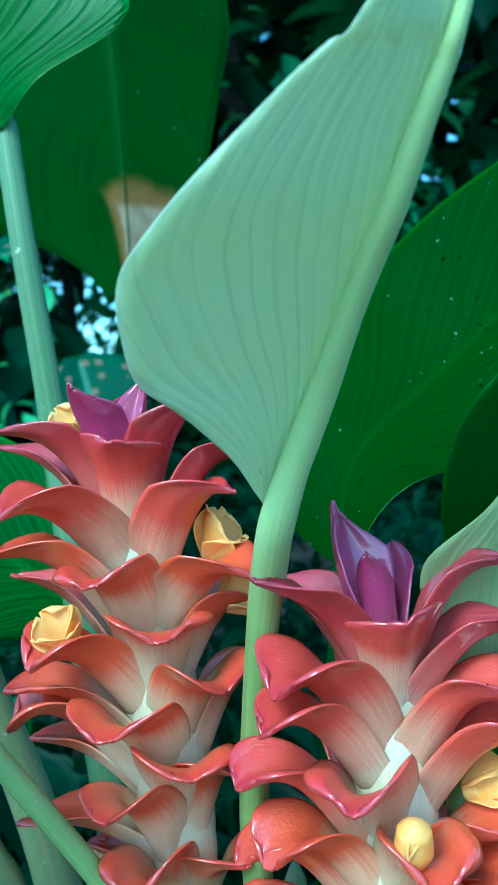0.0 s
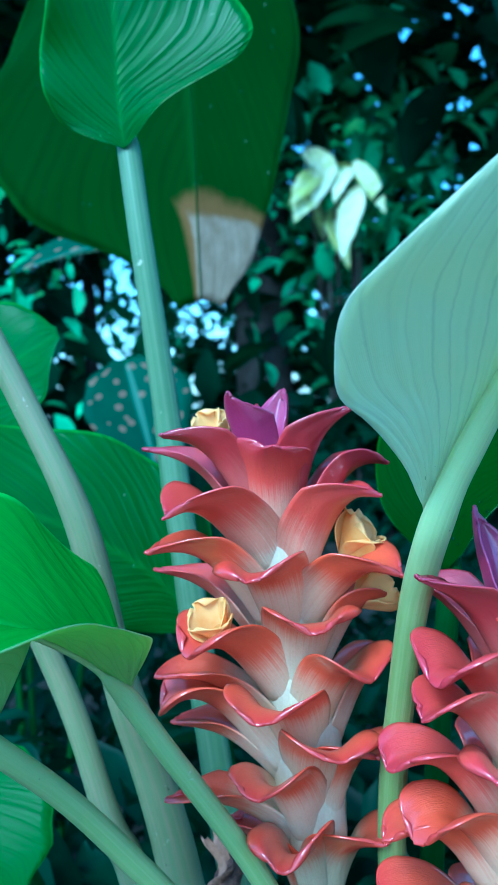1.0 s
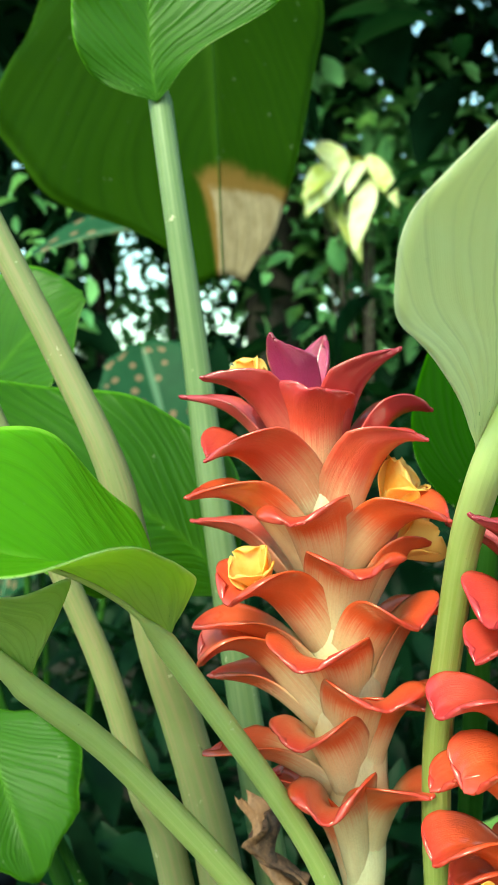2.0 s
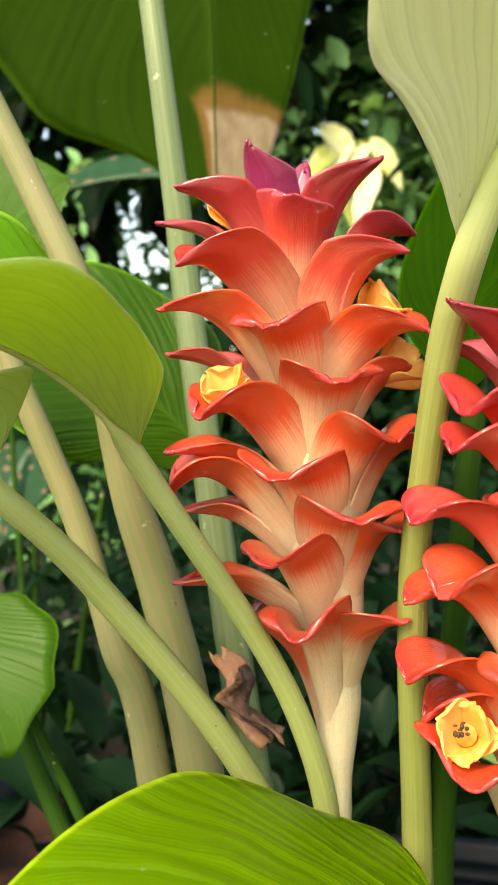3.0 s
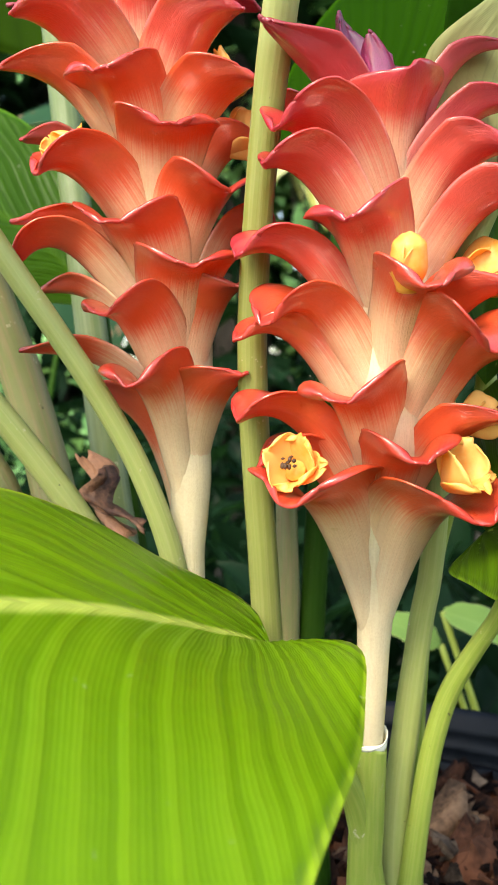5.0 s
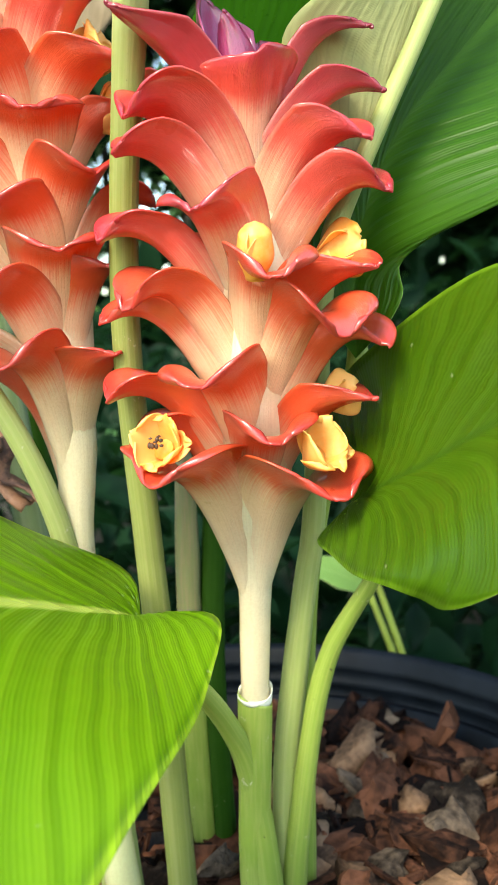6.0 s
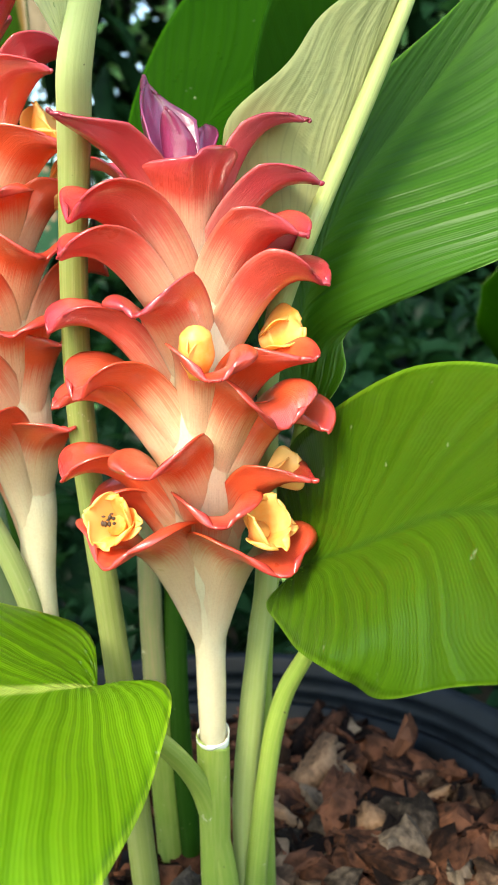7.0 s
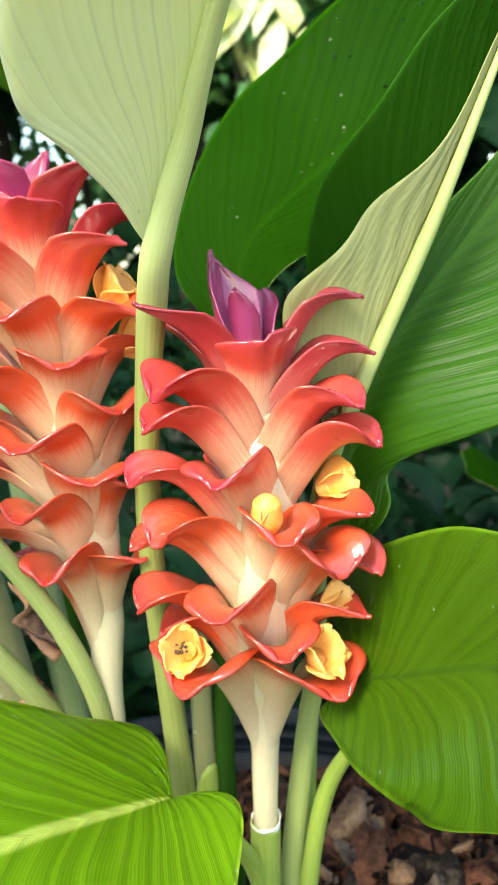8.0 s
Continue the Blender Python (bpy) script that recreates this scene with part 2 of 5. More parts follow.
def plain(name, a, b_, rough, scale, rel=0.3, dist=0.002, spec=0.5):
    m, nt, b = mat(name, rough)
    n = noise_tex(nt, coords(nt, uv=False), scale, 5, 0.65)
    n2 = noise_tex(nt, coords(nt, uv=False), scale * 7, 3)
    rnd = nt.nodes.new("ShaderNodeObjectInfo").outputs["Random"]
    isl = nt.nodes.new("ShaderNodeNewGeometry").outputs["Random Per Island"]
    f = maths(nt, "ADD", maths(nt, "MULTIPLY_ADD", n, 1.4, -0.2), maths(nt, "MULTIPLY_ADD", n2, 0.5, -0.25))
    f = maths(nt, "ADD", f, maths(nt, "MULTIPLY_ADD", maths(nt, "ADD", rnd, isl), 0.5, -0.5))
    col = ramp(nt, f, [(0.15, a), (0.85, b_)])
    nt.links.new(col, b.inputs["Base Color"])
    b.inputs["Specular IOR Level"].default_value = spec
    bump(nt, b, maths(nt, "ADD", n, maths(nt, "MULTIPLY", n2, 0.4)), rel, dist)
    return m, nt, b, col


PETAL = plain("petal_yellow", (0.95, 0.44, 0.05), (0.97, 0.64, 0.21), 0.4, 60, 0.2, 0.0005)
see_through(PETAL[1], PETAL[2], PETAL[3], 0.42)
PETAL = PETAL[0]
POLLEN = plain("anther_dark", (0.02, 0.012, 0.006), (0.06, 0.03, 0.015), 0.6, 300)[0]
PLASTIC = plain("black_pot_plastic", (0.003, 0.005, 0.007), (0.009, 0.012, 0.017), 0.5, 25, 0.1, spec=0.15)[0]
# clay colour cut to about a third, so that it holds the canopy's shade
TERRACOTTA_SHADED = plain("terracotta", (0.04, 0.014, 0.008), (0.09, 0.034, 0.018), 0.75, 20)[0]
SOIL = plain("potting_soil", (0.006, 0.004, 0.003), (0.03, 0.018, 0.012), 0.9, 90, 0.9, 0.004)[0]
BARK = plain("bark_chip", (0.004, 0.002, 0.0015), (0.15, 0.060, 0.032), 0.8, 40, 0.9, 0.003, 0.1)[0]
BARK_PALE = plain("bark_chip_pale", (0.03, 0.016, 0.010), (0.26, 0.15, 0.085), 0.8, 70, 0.9, 0.003, 0.1)[0]
BARK_GREY = plain("bark_chip_weathered", (0.010, 0.007, 0.005), (0.16, 0.115, 0.08), 0.9, 60, 1.0, 0.004, 0.1)[0]
DRY = plain("dry_leaf_brown", (0.05, 0.018, 0.010), (0.40, 0.19, 0.10), 0.6, 60, 0.8, 0.002)[0]
PAPERY = plain("torn_sheath_rim", (0.55, 0.58, 0.42), (0.80, 0.80, 0.68), 0.7, 200, 0.6)[0]
EARTH = plain("garden_soil", (0.006, 0.006, 0.004), (0.02, 0.018, 0.012), 0.95, 8, 0.8, 0.01)[0]
TRUNK = plain("tree_bark", (0.012, 0.010, 0.007), (0.05, 0.04, 0.03), 0.9, 14, 0.9, 0.01)[0]


def foliage_material(name, a, b_, thr):
    m, nt, b, col = plain(name, a, b_, 0.4, 12, 0.2, spec=0.07)
    see_through(nt, b, thr, 0.3)
    return m


# one foliage green twice: tree shade painted into the first, sunlight into the second
FOLIAGE_SHADED = foliage_material("far_foliage_shaded", (0.002, 0.008, 0.004), (0.008, 0.029, 0.012), (0.014, 0.055, 0.013))
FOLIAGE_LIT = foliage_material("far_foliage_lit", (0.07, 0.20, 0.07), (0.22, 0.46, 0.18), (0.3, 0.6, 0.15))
VARIEGATED = foliage_material("variegated_leaf", (0.55, 0.60, 0.14), (0.90, 0.90, 0.66), (0.8, 0.8, 0.4))


# ---- shape builders ----
def spline(pts, n):
    """Catmull-Rom through the points, n samples evenly over the parameter."""
    P = [Vector(p) for p in pts]
    P = [P[0] * 2 - P[1]] + P + [P[-1] * 2 - P[-2]]
    out = []
    for i in range(n):
        f = i / (n - 1) * (len(P) - 3)
        k = min(int(f), len(P) - 4)
        t = f - k
        a, b, c, d = P[k:k + 4]
        out.append(0.5 * ((2 * b) + (c - a) * t + (2 * a - 5 * b + 4 * c - d) * t * t + (3 * b - a - 3 * c + d) * t ** 3))
    return out


def lerp_table(tab, s):
    if s <= tab[0][0]:
        return tab[0][1]
    for (a, x), (b, y) in zip(tab, tab[1:]):
        if s <= b:
            f = (s - a) / (b - a)
            f = f * f * (3 - 2 * f)
            return x + (y - x) * f
    return tab[-1][1]


def soft_table(tab, s):
    """Straight runs between the entries with rounded corners."""
    xs, ys = [a for a, _ in tab], [b for _, b in tab]
    return float(sum(np.interp(max(0.0, min(1.0, s + d)), xs, ys) for d in (-0.045, -0.03, -0.015, 0, 0.015, 0.03, 0.045)) / 7)


def mesh_object(name, verts, faces, mats, parent=None, label="", uvs=None, slots=None, smooth=True):
    me = bpy.data.meshes.new(name)
    me.from_pydata([tuple(v) for v in verts], [], faces)
    for m in mats:
        me.materials.append(m)
    if smooth:
        me.polygons.foreach_set("use_smooth", [True] * len(faces))
    if slots:
        me.polygons.foreach_set("material_index", slots)
    if uvs:
        lay = me.uv_layers.new(name="uv")
        idx = np.zeros(len(me.loops), dtype=np.int32)
        me.loops.foreach_get("vertex_index", idx)
        lay.data.foreach_set("uv", np.asarray(uvs, dtype=np.float32)[idx].ravel())
    me.update()
    ob = new(name, me)
    if parent:
        ob.parent = parent
    if label:
        tagged(ob, label)
    return ob


def part(name, bm, material, parent, label=""):
    me = bpy.data.meshes.new(name)
    bm.to_mesh(me)
    bm.free()
    me.materials.append(material)
    me.polygons.foreach_set("use_smooth", [True] * len(me.polygons))
    ob = new(name, me)
    ob.parent = parent
    if label:
        tagged(ob, label)
    return ob


def sheet(name, grid, thick, top, under, parent=None, label=""):
    """A thin closed body over a grid of points: rows run along it, columns across; the normal side takes the top material."""
    G = np.array([[tuple(p) for p in row] for row in grid])
    ns, nv = G.shape[:2]
    ds, dv = np.gradient(G, axis=0), np.gradient(G, axis=1)
    N = np.cross(dv, ds)
    ln = np.linalg.norm(N, axis=2, keepdims=True)
    N = np.where(ln > 1e-12, N / np.maximum(ln, 1e-12), 0)
    s = np.linspace(0, 1, ns)[:, None]
    v = np.linspace(-1, 1, nv)[None, :]
    t = thick * (0.35 + 0.65 * np.sqrt(np.clip(1 - v * v, 0, 1))) * (0.4 + 0.6 * np.sqrt(np.clip(1 - s ** 6, 0, 1))) * np.clip(0.15 + 6 * s, 0, 1)
    A, B = G + N * t[..., None] / 2, G - N * t[..., None] / 2
    verts = np.concatenate([A.reshape(-1, 3), B.reshape(-1, 3)])
    uv = [(j / (nv - 1), i / (ns - 1)) for i in range(ns) for j in range(nv)] * 2
    o = ns * nv
    faces, slots = [], []
    for i in range(ns - 1):
        for j in range(nv - 1):
            a, b, c, d = i * nv + j, i * nv + j + 1, (i + 1) * nv + j + 1, (i + 1) * nv + j
            faces += [(a, b, c, d), (o + d, o + c, o + b, o + a)]
            slots += [0, 1]
    ring = [j for j in range(nv)] + [i * nv + nv - 1 for i in range(1, ns)] + [(ns - 1) * nv + j for j in range(nv - 2, -1, -1)] + [i * nv for i in range(ns - 2, 0, -1)]
    for a, b in zip(ring, ring[1:] + ring[:1]):
        faces.append((b, a, o + a, o + b))
        slots.append(1)
    return mesh_object(name, verts, faces, [top, under], parent, label, uv, slots)


def tube(name, pts, radii, material, parent=None, label="", sides=14, n=40, flat=1.0, groove=0.0):
    """A round stalk along a smooth curve; radii is a table over its length. flat squeezes it, groove sinks its front."""
    C = spline(pts, n)
    verts, faces, uvs = [], [], []
    ref = Vector((1, 0.01, 0.02))
    for i, p in enumerate(C):
        t = (C[min(i + 1, n - 1)] - C[max(i - 1, 0)]).normalized()
        x = (ref - t * ref.dot(t)).normalized()
        y = t.cross(x)
        r = lerp_table(radii, i / (n - 1))
        for k in range(sides):
            a = 2 * math.pi * k / sides
            g = 1 - groove * max(0.0, -math.sin(a)) ** 4
            w = 1 + 0.03 * noise.noise(Vector((p.x * 40 + 3 * math.cos(a), p.y * 40 + 3 * math.sin(a), p.z * 40)))
            verts.append(p + (x * math.cos(a) + y * math.sin(a) * flat) * r * g * w)
            uvs.append((k / sides, i / (n - 1)))
    for i in range(n - 1):
        for k in range(sides):
            a, b = i * sides + k, i * sides + (k + 1) % sides
            faces.append((a, b, b + sides, a + sides))
    faces.append(tuple(reversed(range(sides))))
    faces.append(tuple((n - 1) * sides + k for k in range(sides)))
    return mesh_object(name, verts, faces, [material], parent, label, uvs)


def holder(name, at, label, category, group=""):
    e = new(name)
    e.empty_display_size = 0.02
    e.location = at
    return tagged(e, label, category, group)


def settle_under(e):
    """Shift the parts, built in world places, under their thing's own origin."""
    m = Matrix.Translation(-e.location)
    for o in e.children:
        o.data.transform(m)
        for k in o.children:
            k.data.transform(m)


# ---- the big leaves: a folded blade on a midrib, with its stalk down to the soil ----
def leaf(label, stalk, stalk_r, rib, right, left, ups, fold_r, fold_l, top, under, wave=0.004, sweep=0.2, curl=0.0, lobes=(0.0, 0.0), seed=0, rib_r=0.0042, thin=0.35, stalk_mat=None, n=64, m=12, name="ginger_leaf", group="ginger leaves", cat="leaf"):
    """right, left: tables of half width over the midrib; ups: way that the upper side faces at base and tip; fold: degrees by which a half is raised."""
    e = holder(name, stalk[0], label, cat, group)
    C = spline(rib, n)
    rng = random.Random(seed)
    ph = [rng.uniform(0, 6.28) for _ in range(6)]
    grid, ups_true = [], []
    u0, u1 = Vector(ups[0]).normalized(), Vector(ups[1]).normalized()
    for i, p in enumerate(C):
        s = i / (n - 1)
        t = (C[min(i + 1, n - 1)] - C[max(i - 1, 0)]).normalized()
        u = u0.lerp(u1, s)
        side = t.cross(u).normalized()
        u = side.cross(t)
        row = []
        for j in range(-m, m + 1):
            v = j / m
            right_side = v > 0
            w = soft_table(right if right_side else left, s) * (0.04 + 0.96 * min(1.0, s / 0.035) ** 0.8)
            f0 = fold_r if right_side else fold_l
            f0 = f0(s) if callable(f0) else f0
            a = abs(v)
            k = 2 if right_side else 0
            # walk outward in small steps so that the half may curl
            d = Vector((0, 0, 0))
            steps = 4
            for q in range(steps):
                ang = radians(f0 + curl * (a * (q + 0.5) / steps))
                d += (side * (math.cos(ang) * (1 if right_side else -1)) + u * math.sin(ang)) * (w * a / steps)
            rip = wave * a * a * (math.sin(9 * s + ph[k]) + 0.6 * math.sin(21 * s + ph[k + 1]))
            ridge = (0.0001 if top is LEAF_SHADED else 0.0007) * math.sin(70 * (s - 0.3 * a) + 1.6 * math.sin(11 * s + ph[4])) * min(1.0, 4 * a) * (1 - a ** 4) * (w > 0.008)
            back = lobes[0 if right_side else 1] * math.exp(-(s / 0.12) ** 2)
            row.append(p + d + t * (sweep * w * a * a - back * w * a) + u * (rip * min(1, w / 0.03) + ridge))
        grid.append(row)
        ups_true.append(u)
    blade = sheet("blade", grid, 0.0007, top, under, e)
    # the stalk runs on as the midrib, which stands out below
    r0 = stalk_r[-1][1]
    taper = [(0, r0), (0.2 * thin, r0 * 0.85), (thin, rib_r), (1, 0.0007)]
    deep = (fold_r(0) if callable(fold_r) else fold_r) > 25 and (fold_l(0) if callable(fold_l) else fold_l) > 25
    q = [p - ups_true[i] * (lerp_table(taper, i / (n - 1)) * (0.75 if deep else 1.0) + (0.0 if deep else 0.0006)) for i, p in enumerate(C)]
    q = q[::4] + [q[-1]]
    foot = spline(list(stalk) + [q[0]], 14)[:-1]
    k = (len(foot) - 1) / (len(foot) + len(q) - 1)
    k1 = len(foot) / (len(foot) + len(q) - 1)
    tube("petiole", foot + q, [(f * k, r) for f, r in stalk_r] + [(k1 + (1 - k1) * f, r) for f, r in taper], stalk_mat or STEM_GREEN, e, flat=0.95, n=130)
    settle_under(e)
    return e


# ---- flower spikes ----
def bract(parent, foot, az, reach, rise, width, tip_el, cup, material, point=0.5, rolls=(20, 20), seed=0, foot_r=0.013, base_w=0.012, core_r=0.015, thick=0.0017):
    """One waxy bract, a scoop: foot on the spike's axis, az about it (0 towards -y, + towards +x), the middle of its lip at that reach and rise;
    cup is how far its margins stand up, rolls how far each margin then rolls outward."""
    rng = random.Random(seed)
    out = Vector((math.sin(radians(az)), -math.cos(radians(az)), 0))
    side = Vector((math.cos(radians(az)), math.sin(radians(az)), 0))
    up = Vector((0, 0, 1))
    L = math.hypot(reach - foot_r, rise)
    p0, p3 = Vector((foot_r, 0)), Vector((reach, rise))
    base_el = min(86, math.degrees(math.atan2(rise, reach - foot_r)) + 24)
    p1 = p0 + Vector((math.cos(radians(base_el)), math.sin(radians(base_el)))) * L * 0.55
    p2 = p3 - Vector((math.cos(radians(tip_el)), math.sin(radians(tip_el)))) * L * (0.36 if tip_el > -40 else 0.46)
    n, m, steps = 28, 12, 24
    # a blunt lip turns its corners late and squarely, a pointed one tapers from further down
    neck, blunt = 0.84 - 0.22 * min(1.0, point / 0.6), 3.4 - 1.4 * min(1.0, point / 0.6)
    hug = min(100, math.degrees(base_w / core_r))
    ph, ph2 = rng.uniform(0, 6.28), rng.uniform(0, 6.28)
    uneven = rng.uniform(-0.07, 0.07)
    skew = rng.uniform(-0.12, 0.12)
    grid = []
    for i in range(n):
        s = 1 - (1 - i / (n - 1)) ** 1.9
        w = base_w + (width - base_w) * math.sin(min(1, s / neck) * math.pi / 2) ** 1.2
        if s > neck:
            q = min(1.0, (s - neck) / (1 - neck))
            end = 0.5 * max(0.0, 1 - point / 0.35)
            w = width * (end + (1 - end) * ((1 - q ** blunt) ** 0.5 * (1 - point) + (1 - q) ** 0.9 * point)) + 0.0005
        lift = lerp_table([(0, hug), (0.5, cup), (1.0, cup * 0.8)], s)
        open_ = lerp_table([(0.35, 0.0), (0.85, 1.0)], s)
        # walk outward from the middle on either side: up the cup, then over the rolled margin
        half = []
        for sgn, roll in ((-1, rolls[0]), (1, rolls[1])):
            x = h = 0.0
            pts = [(0.0, 0.0)]
            for k in range(steps):
                a = (k + 0.5) / steps
                ang = radians(lift * min(1.0, a / 0.55) - roll * open_ * max(0.0, (a - 0.5) / 0.5) ** 1.3)
                x, h = x + math.cos(ang) * w / steps, h + math.sin(ang) * w / steps
                pts.append((sgn * x, h))
            half.append(pts)
        row = []
        for j in range(-m, m + 1):
            v = j / m
            x, h = half[0 if v < 0 else 1][round(abs(v) * steps)]
            q = s * (1 - 0.07 * v * v * s + uneven * v * s + 0.015 * s * math.sin(4 * v + ph))
            b = (1 - q) ** 3 * p0 + 3 * (1 - q) ** 2 * q * p1 + 3 * (1 - q) * q * q * p2 + q ** 3 * p3
            db = (3 * (1 - q) ** 2 * (p1 - p0) + 6 * (1 - q) * q * (p2 - p1) + 3 * q * q * (p3 - p2)).normalized()
            rip = 0.0009 * v * v * math.sin(6 * s + ph2 + 2 * v) * s + 0.0004 * s * math.sin(9 * v + ph)
            r2 = b + Vector((-db.y, db.x)) * (h + rip)
            row.append(foot + out * r2.x + up * r2.y + side * (x + skew * width * s * s))
        grid.append(row)
    return sheet("bract", grid, thick, material, material, parent)


def petal(parent, at, d, up_hint, length, width, cup, flare, seed=0):
    """A soft rounded petal with a ruffled, uneven rim."""
    d = Vector(d).normalized()
    side = d.cross(Vector(up_hint)).normalized()
    u = side.cross(d)
    grid = []
    n, m = 22, 11
    rng = random.Random(seed)
    ph = [rng.uniform(0, 6.28) for _ in range(4)]
    for i in range(n):
        s = i / (n - 1)
        w = width * (0.35 + 0.65 * math.sin(min(1, s / 0.65) * math.pi / 2)) * (1 if s < 0.65 else 0.25 + 0.75 * math.sqrt(max(0.0, 1 - ((s - 0.65) / 0.35) ** 2.2)))
        row = []
        for j in range(-m, m + 1):
            v = j / m
            phi = radians(cup) * (1 - 0.45 * s)
            rho = w / phi
            q = s * (1 - 0.10 * v * v * s + 0.05 * s * math.sin(5 * v + ph[0]) + 0.03 * s * math.sin(11 * v + ph[1]))
            ruffle = width * (0.10 * abs(v) * s * s * math.sin(8 * s + ph[2] + 3 * v) + 0.07 * s ** 3 * math.sin(6 * v + ph[3]))
            row.append(Vector(at) + d * (length * q) + side * (rho * math.sin(phi * v)) + u * (rho * (1 - math.cos(phi * v)) - flare * q * q + ruffle))
        grid.append(row)
    return sheet("petal", grid, 0.0009, PETAL, PETAL, parent)


def blossom(spike, at, d, size=0.016, seed=0, dark=False, spread=1.0):
    """A yellow flower of rounded petals leaning out of a bract; a closed one is a plump bud."""
    d = Vector(d).normalized()
    at = Vector(at)
    rng = random.Random(seed)
    foot = at - d * size * 0.75
    ref = d.cross(Vector((0.2, 0.1, 1))).normalized()
    if spread < 0.1:
        b = tube("blossom", [foot, at - d * size * 0.2, at + d * size * 0.35, at + d * size * 0.62], [(0, size * 0.25), (0.35, size * 0.45), (0.65, size * 0.40), (0.87, size * 0.24), (1, size * 0.03)], PETAL, spike, "closed yellow bud in a bract", 14, 16)
        petal(b, foot + ref * size * 0.2, d + ref * 0.12, -ref, size * 1.25, size * 0.6, 75, -size * 0.15, seed)
        petal(b, foot - ref * size * 0.2, d - ref * 0.12, ref, size * 1.15, size * 0.6, 75, -size * 0.15, seed + 1)
        return b
    b = tube("blossom", [foot, at - d * size * 0.5, at - d * size * 0.3], [(0, size * 0.24), (1, size * 0.34)], PETAL, spike, "waxy yellow flower in a bract", 10, 8)
    for k, (ang, wide_, ln, sp) in enumerate(((0, 1.0, 1.3, 0.35), (110, 0.85, 1.1, 0.75), (190, 0.6, 0.9, 1.0), (250, 0.85, 1.15, 0.6))):
        rad = Matrix.Rotation(radians(ang + rng.uniform(-14, 14)), 3, d) @ ref
        petal(b, foot + rad * size * 0.2, d + rad * 0.45 * spread * sp, -rad, size * (ln + 0.2), size * wide_, 62, size * 0.34 * spread * sp, seed + k)
    if dark:
        bm = bmesh.new()
        for k in range(9):
            p = at + d * size * rng.uniform(0.0, 0.3) + Vector([rng.uniform(-1, 1) for _ in range(3)]) * size * 0.2
            mm = Matrix.Translation(p) @ Matrix.Diagonal((1, 1, rng.uniform(0.5, 1.6), 1))
            bmesh.ops.create_icosphere(bm, subdivisions=1, radius=size * 0.075, matrix=mm)
        part("stamen", bm, POLLEN, b, "dark withered specks inside the flower")
    return b


def axis_at(axis, z):
    P = sorted(axis, key=lambda p: p[2])
    if z <= P[0][2]:
        return Vector((P[0][0], P[0][1], z))
    for a, b in zip(P, P[1:]):
        if z <= b[2]:
            f = (z - a[2]) / (b[2] - a[2])
            return Vector((a[0] + f * (b[0] - a[0]), a[1] + f * (b[1] - a[1]), z))
    return Vector((P[-1][0], P[-1][1], z))


def sheath(parent, pts, f0, f1, r, material, label, slant=0.016, seed=0):
    """An open sleeve round a stalk from f0 to f1 of its length, its upper rim cut aslant and ragged."""
    C = spline(pts, 80)
    a, b = int(f0 * 79), int(f1 * 79)
    rg = random.Random(seed)
    grid = []
    for i in range(a, b + 1):
        t = (C[min(i + 1, 79)] - C[max(i - 1, 0)]).normalized()
        x = (Vector((1, 0.01, 0.02)) - t * t.x).normalized()
        y = t.cross(x)
        row = []
        for k in range(19):
            ang = radians(100 + k * 340 / 18)
            top = max(0.0, (i - a) / (b - a) - 0.6) / 0.4
            lean = t * (top * slant * (math.cos(ang * 1.0 + seed) - 0.4 + 0.25 * noise.noise(Vector((k * 0.7, seed, 0)))))
            row.append(C[i] + (x * math.cos(ang) + y * math.sin(ang) * 0.9) * (r + 0.0004 * top) + lean)
        grid.append(row)
    return sheet("sheath", grid, 0.0006, material, material, parent, label)


class Spike:
    """A flower spike under way: its root object, its axis and the core's radius by height."""

    def __init__(self, label, axis, radii):
        self.axis, self.count = axis, 0
        self.ob = holder("ginger_flower_spike", axis[0], label, "flower", "ginger flower spikes")
        tube("stalk", axis, radii, SPIKE_CORE, self.ob, n=60, sides=18)
        self.core = [(p.z, lerp_table(radii, i / 59)) for i, p in enumerate(spline(axis, 60))]


def add_bract(sp, az, ztip, reach, length, width, tip_el, cup, kind, point, roll_l, roll_r):
    """az round the axis, height of the lip's middle, its reach from the axis, rise over the visible foot, half width, the tip's elevation, cup, colour, pointedness, roll of each margin."""
    length += 0.007
    foot, over = axis_at(sp.axis, ztip - length), axis_at(sp.axis, ztip)
    o = Vector((math.sin(radians(az)), -math.cos(radians(az)), 0))
    tx = o * reach + Vector((over.x - foot.x, over.y - foot.y, 0))
    sp.count += 1
    core = lerp_table(sp.core, foot.z)
    bract(sp.ob, foot, math.degrees(math.atan2(tx.x, -tx.y)), tx.length, length, width, tip_el, cup, MAT_BRACT[kind], point, (roll_l, roll_r), seed=sp.count + int(sp.axis[0][0] * 1000), foot_r=min((0.7 if kind == 6 else 0.9) * core, tx.length * 0.5), base_w=min(0.85 * width, 1.5 * core), core_r=max(core, 0.004))


AXIS_A = [(0.030, 0.400, -0.01), (0.022, 0.396, 0.10), (0.0235, 0.389, 0.185), (0.0265, 0.386, 0.224), (0.024, 0.385, 0.272), (0.021, 0.385, 0.321), (0.017, 0.386, 0.373), (0.0115, 0.387, 0.412), (0.0095, 0.387, 0.422)]
spike_a = Spike("tall waxy orange-red ginger flower spike with yellow flowers, cream stalk", AXIS_A, [(0, 0.008), (0.25, 0.0068), (0.33, 0.0078), (0.40, 0.0095), (0.46, 0.0130), (0.52, 0.0150), (0.6, 0.0150), (0.75, 0.0140), (0.86, 0.010), (1, 0.001)])
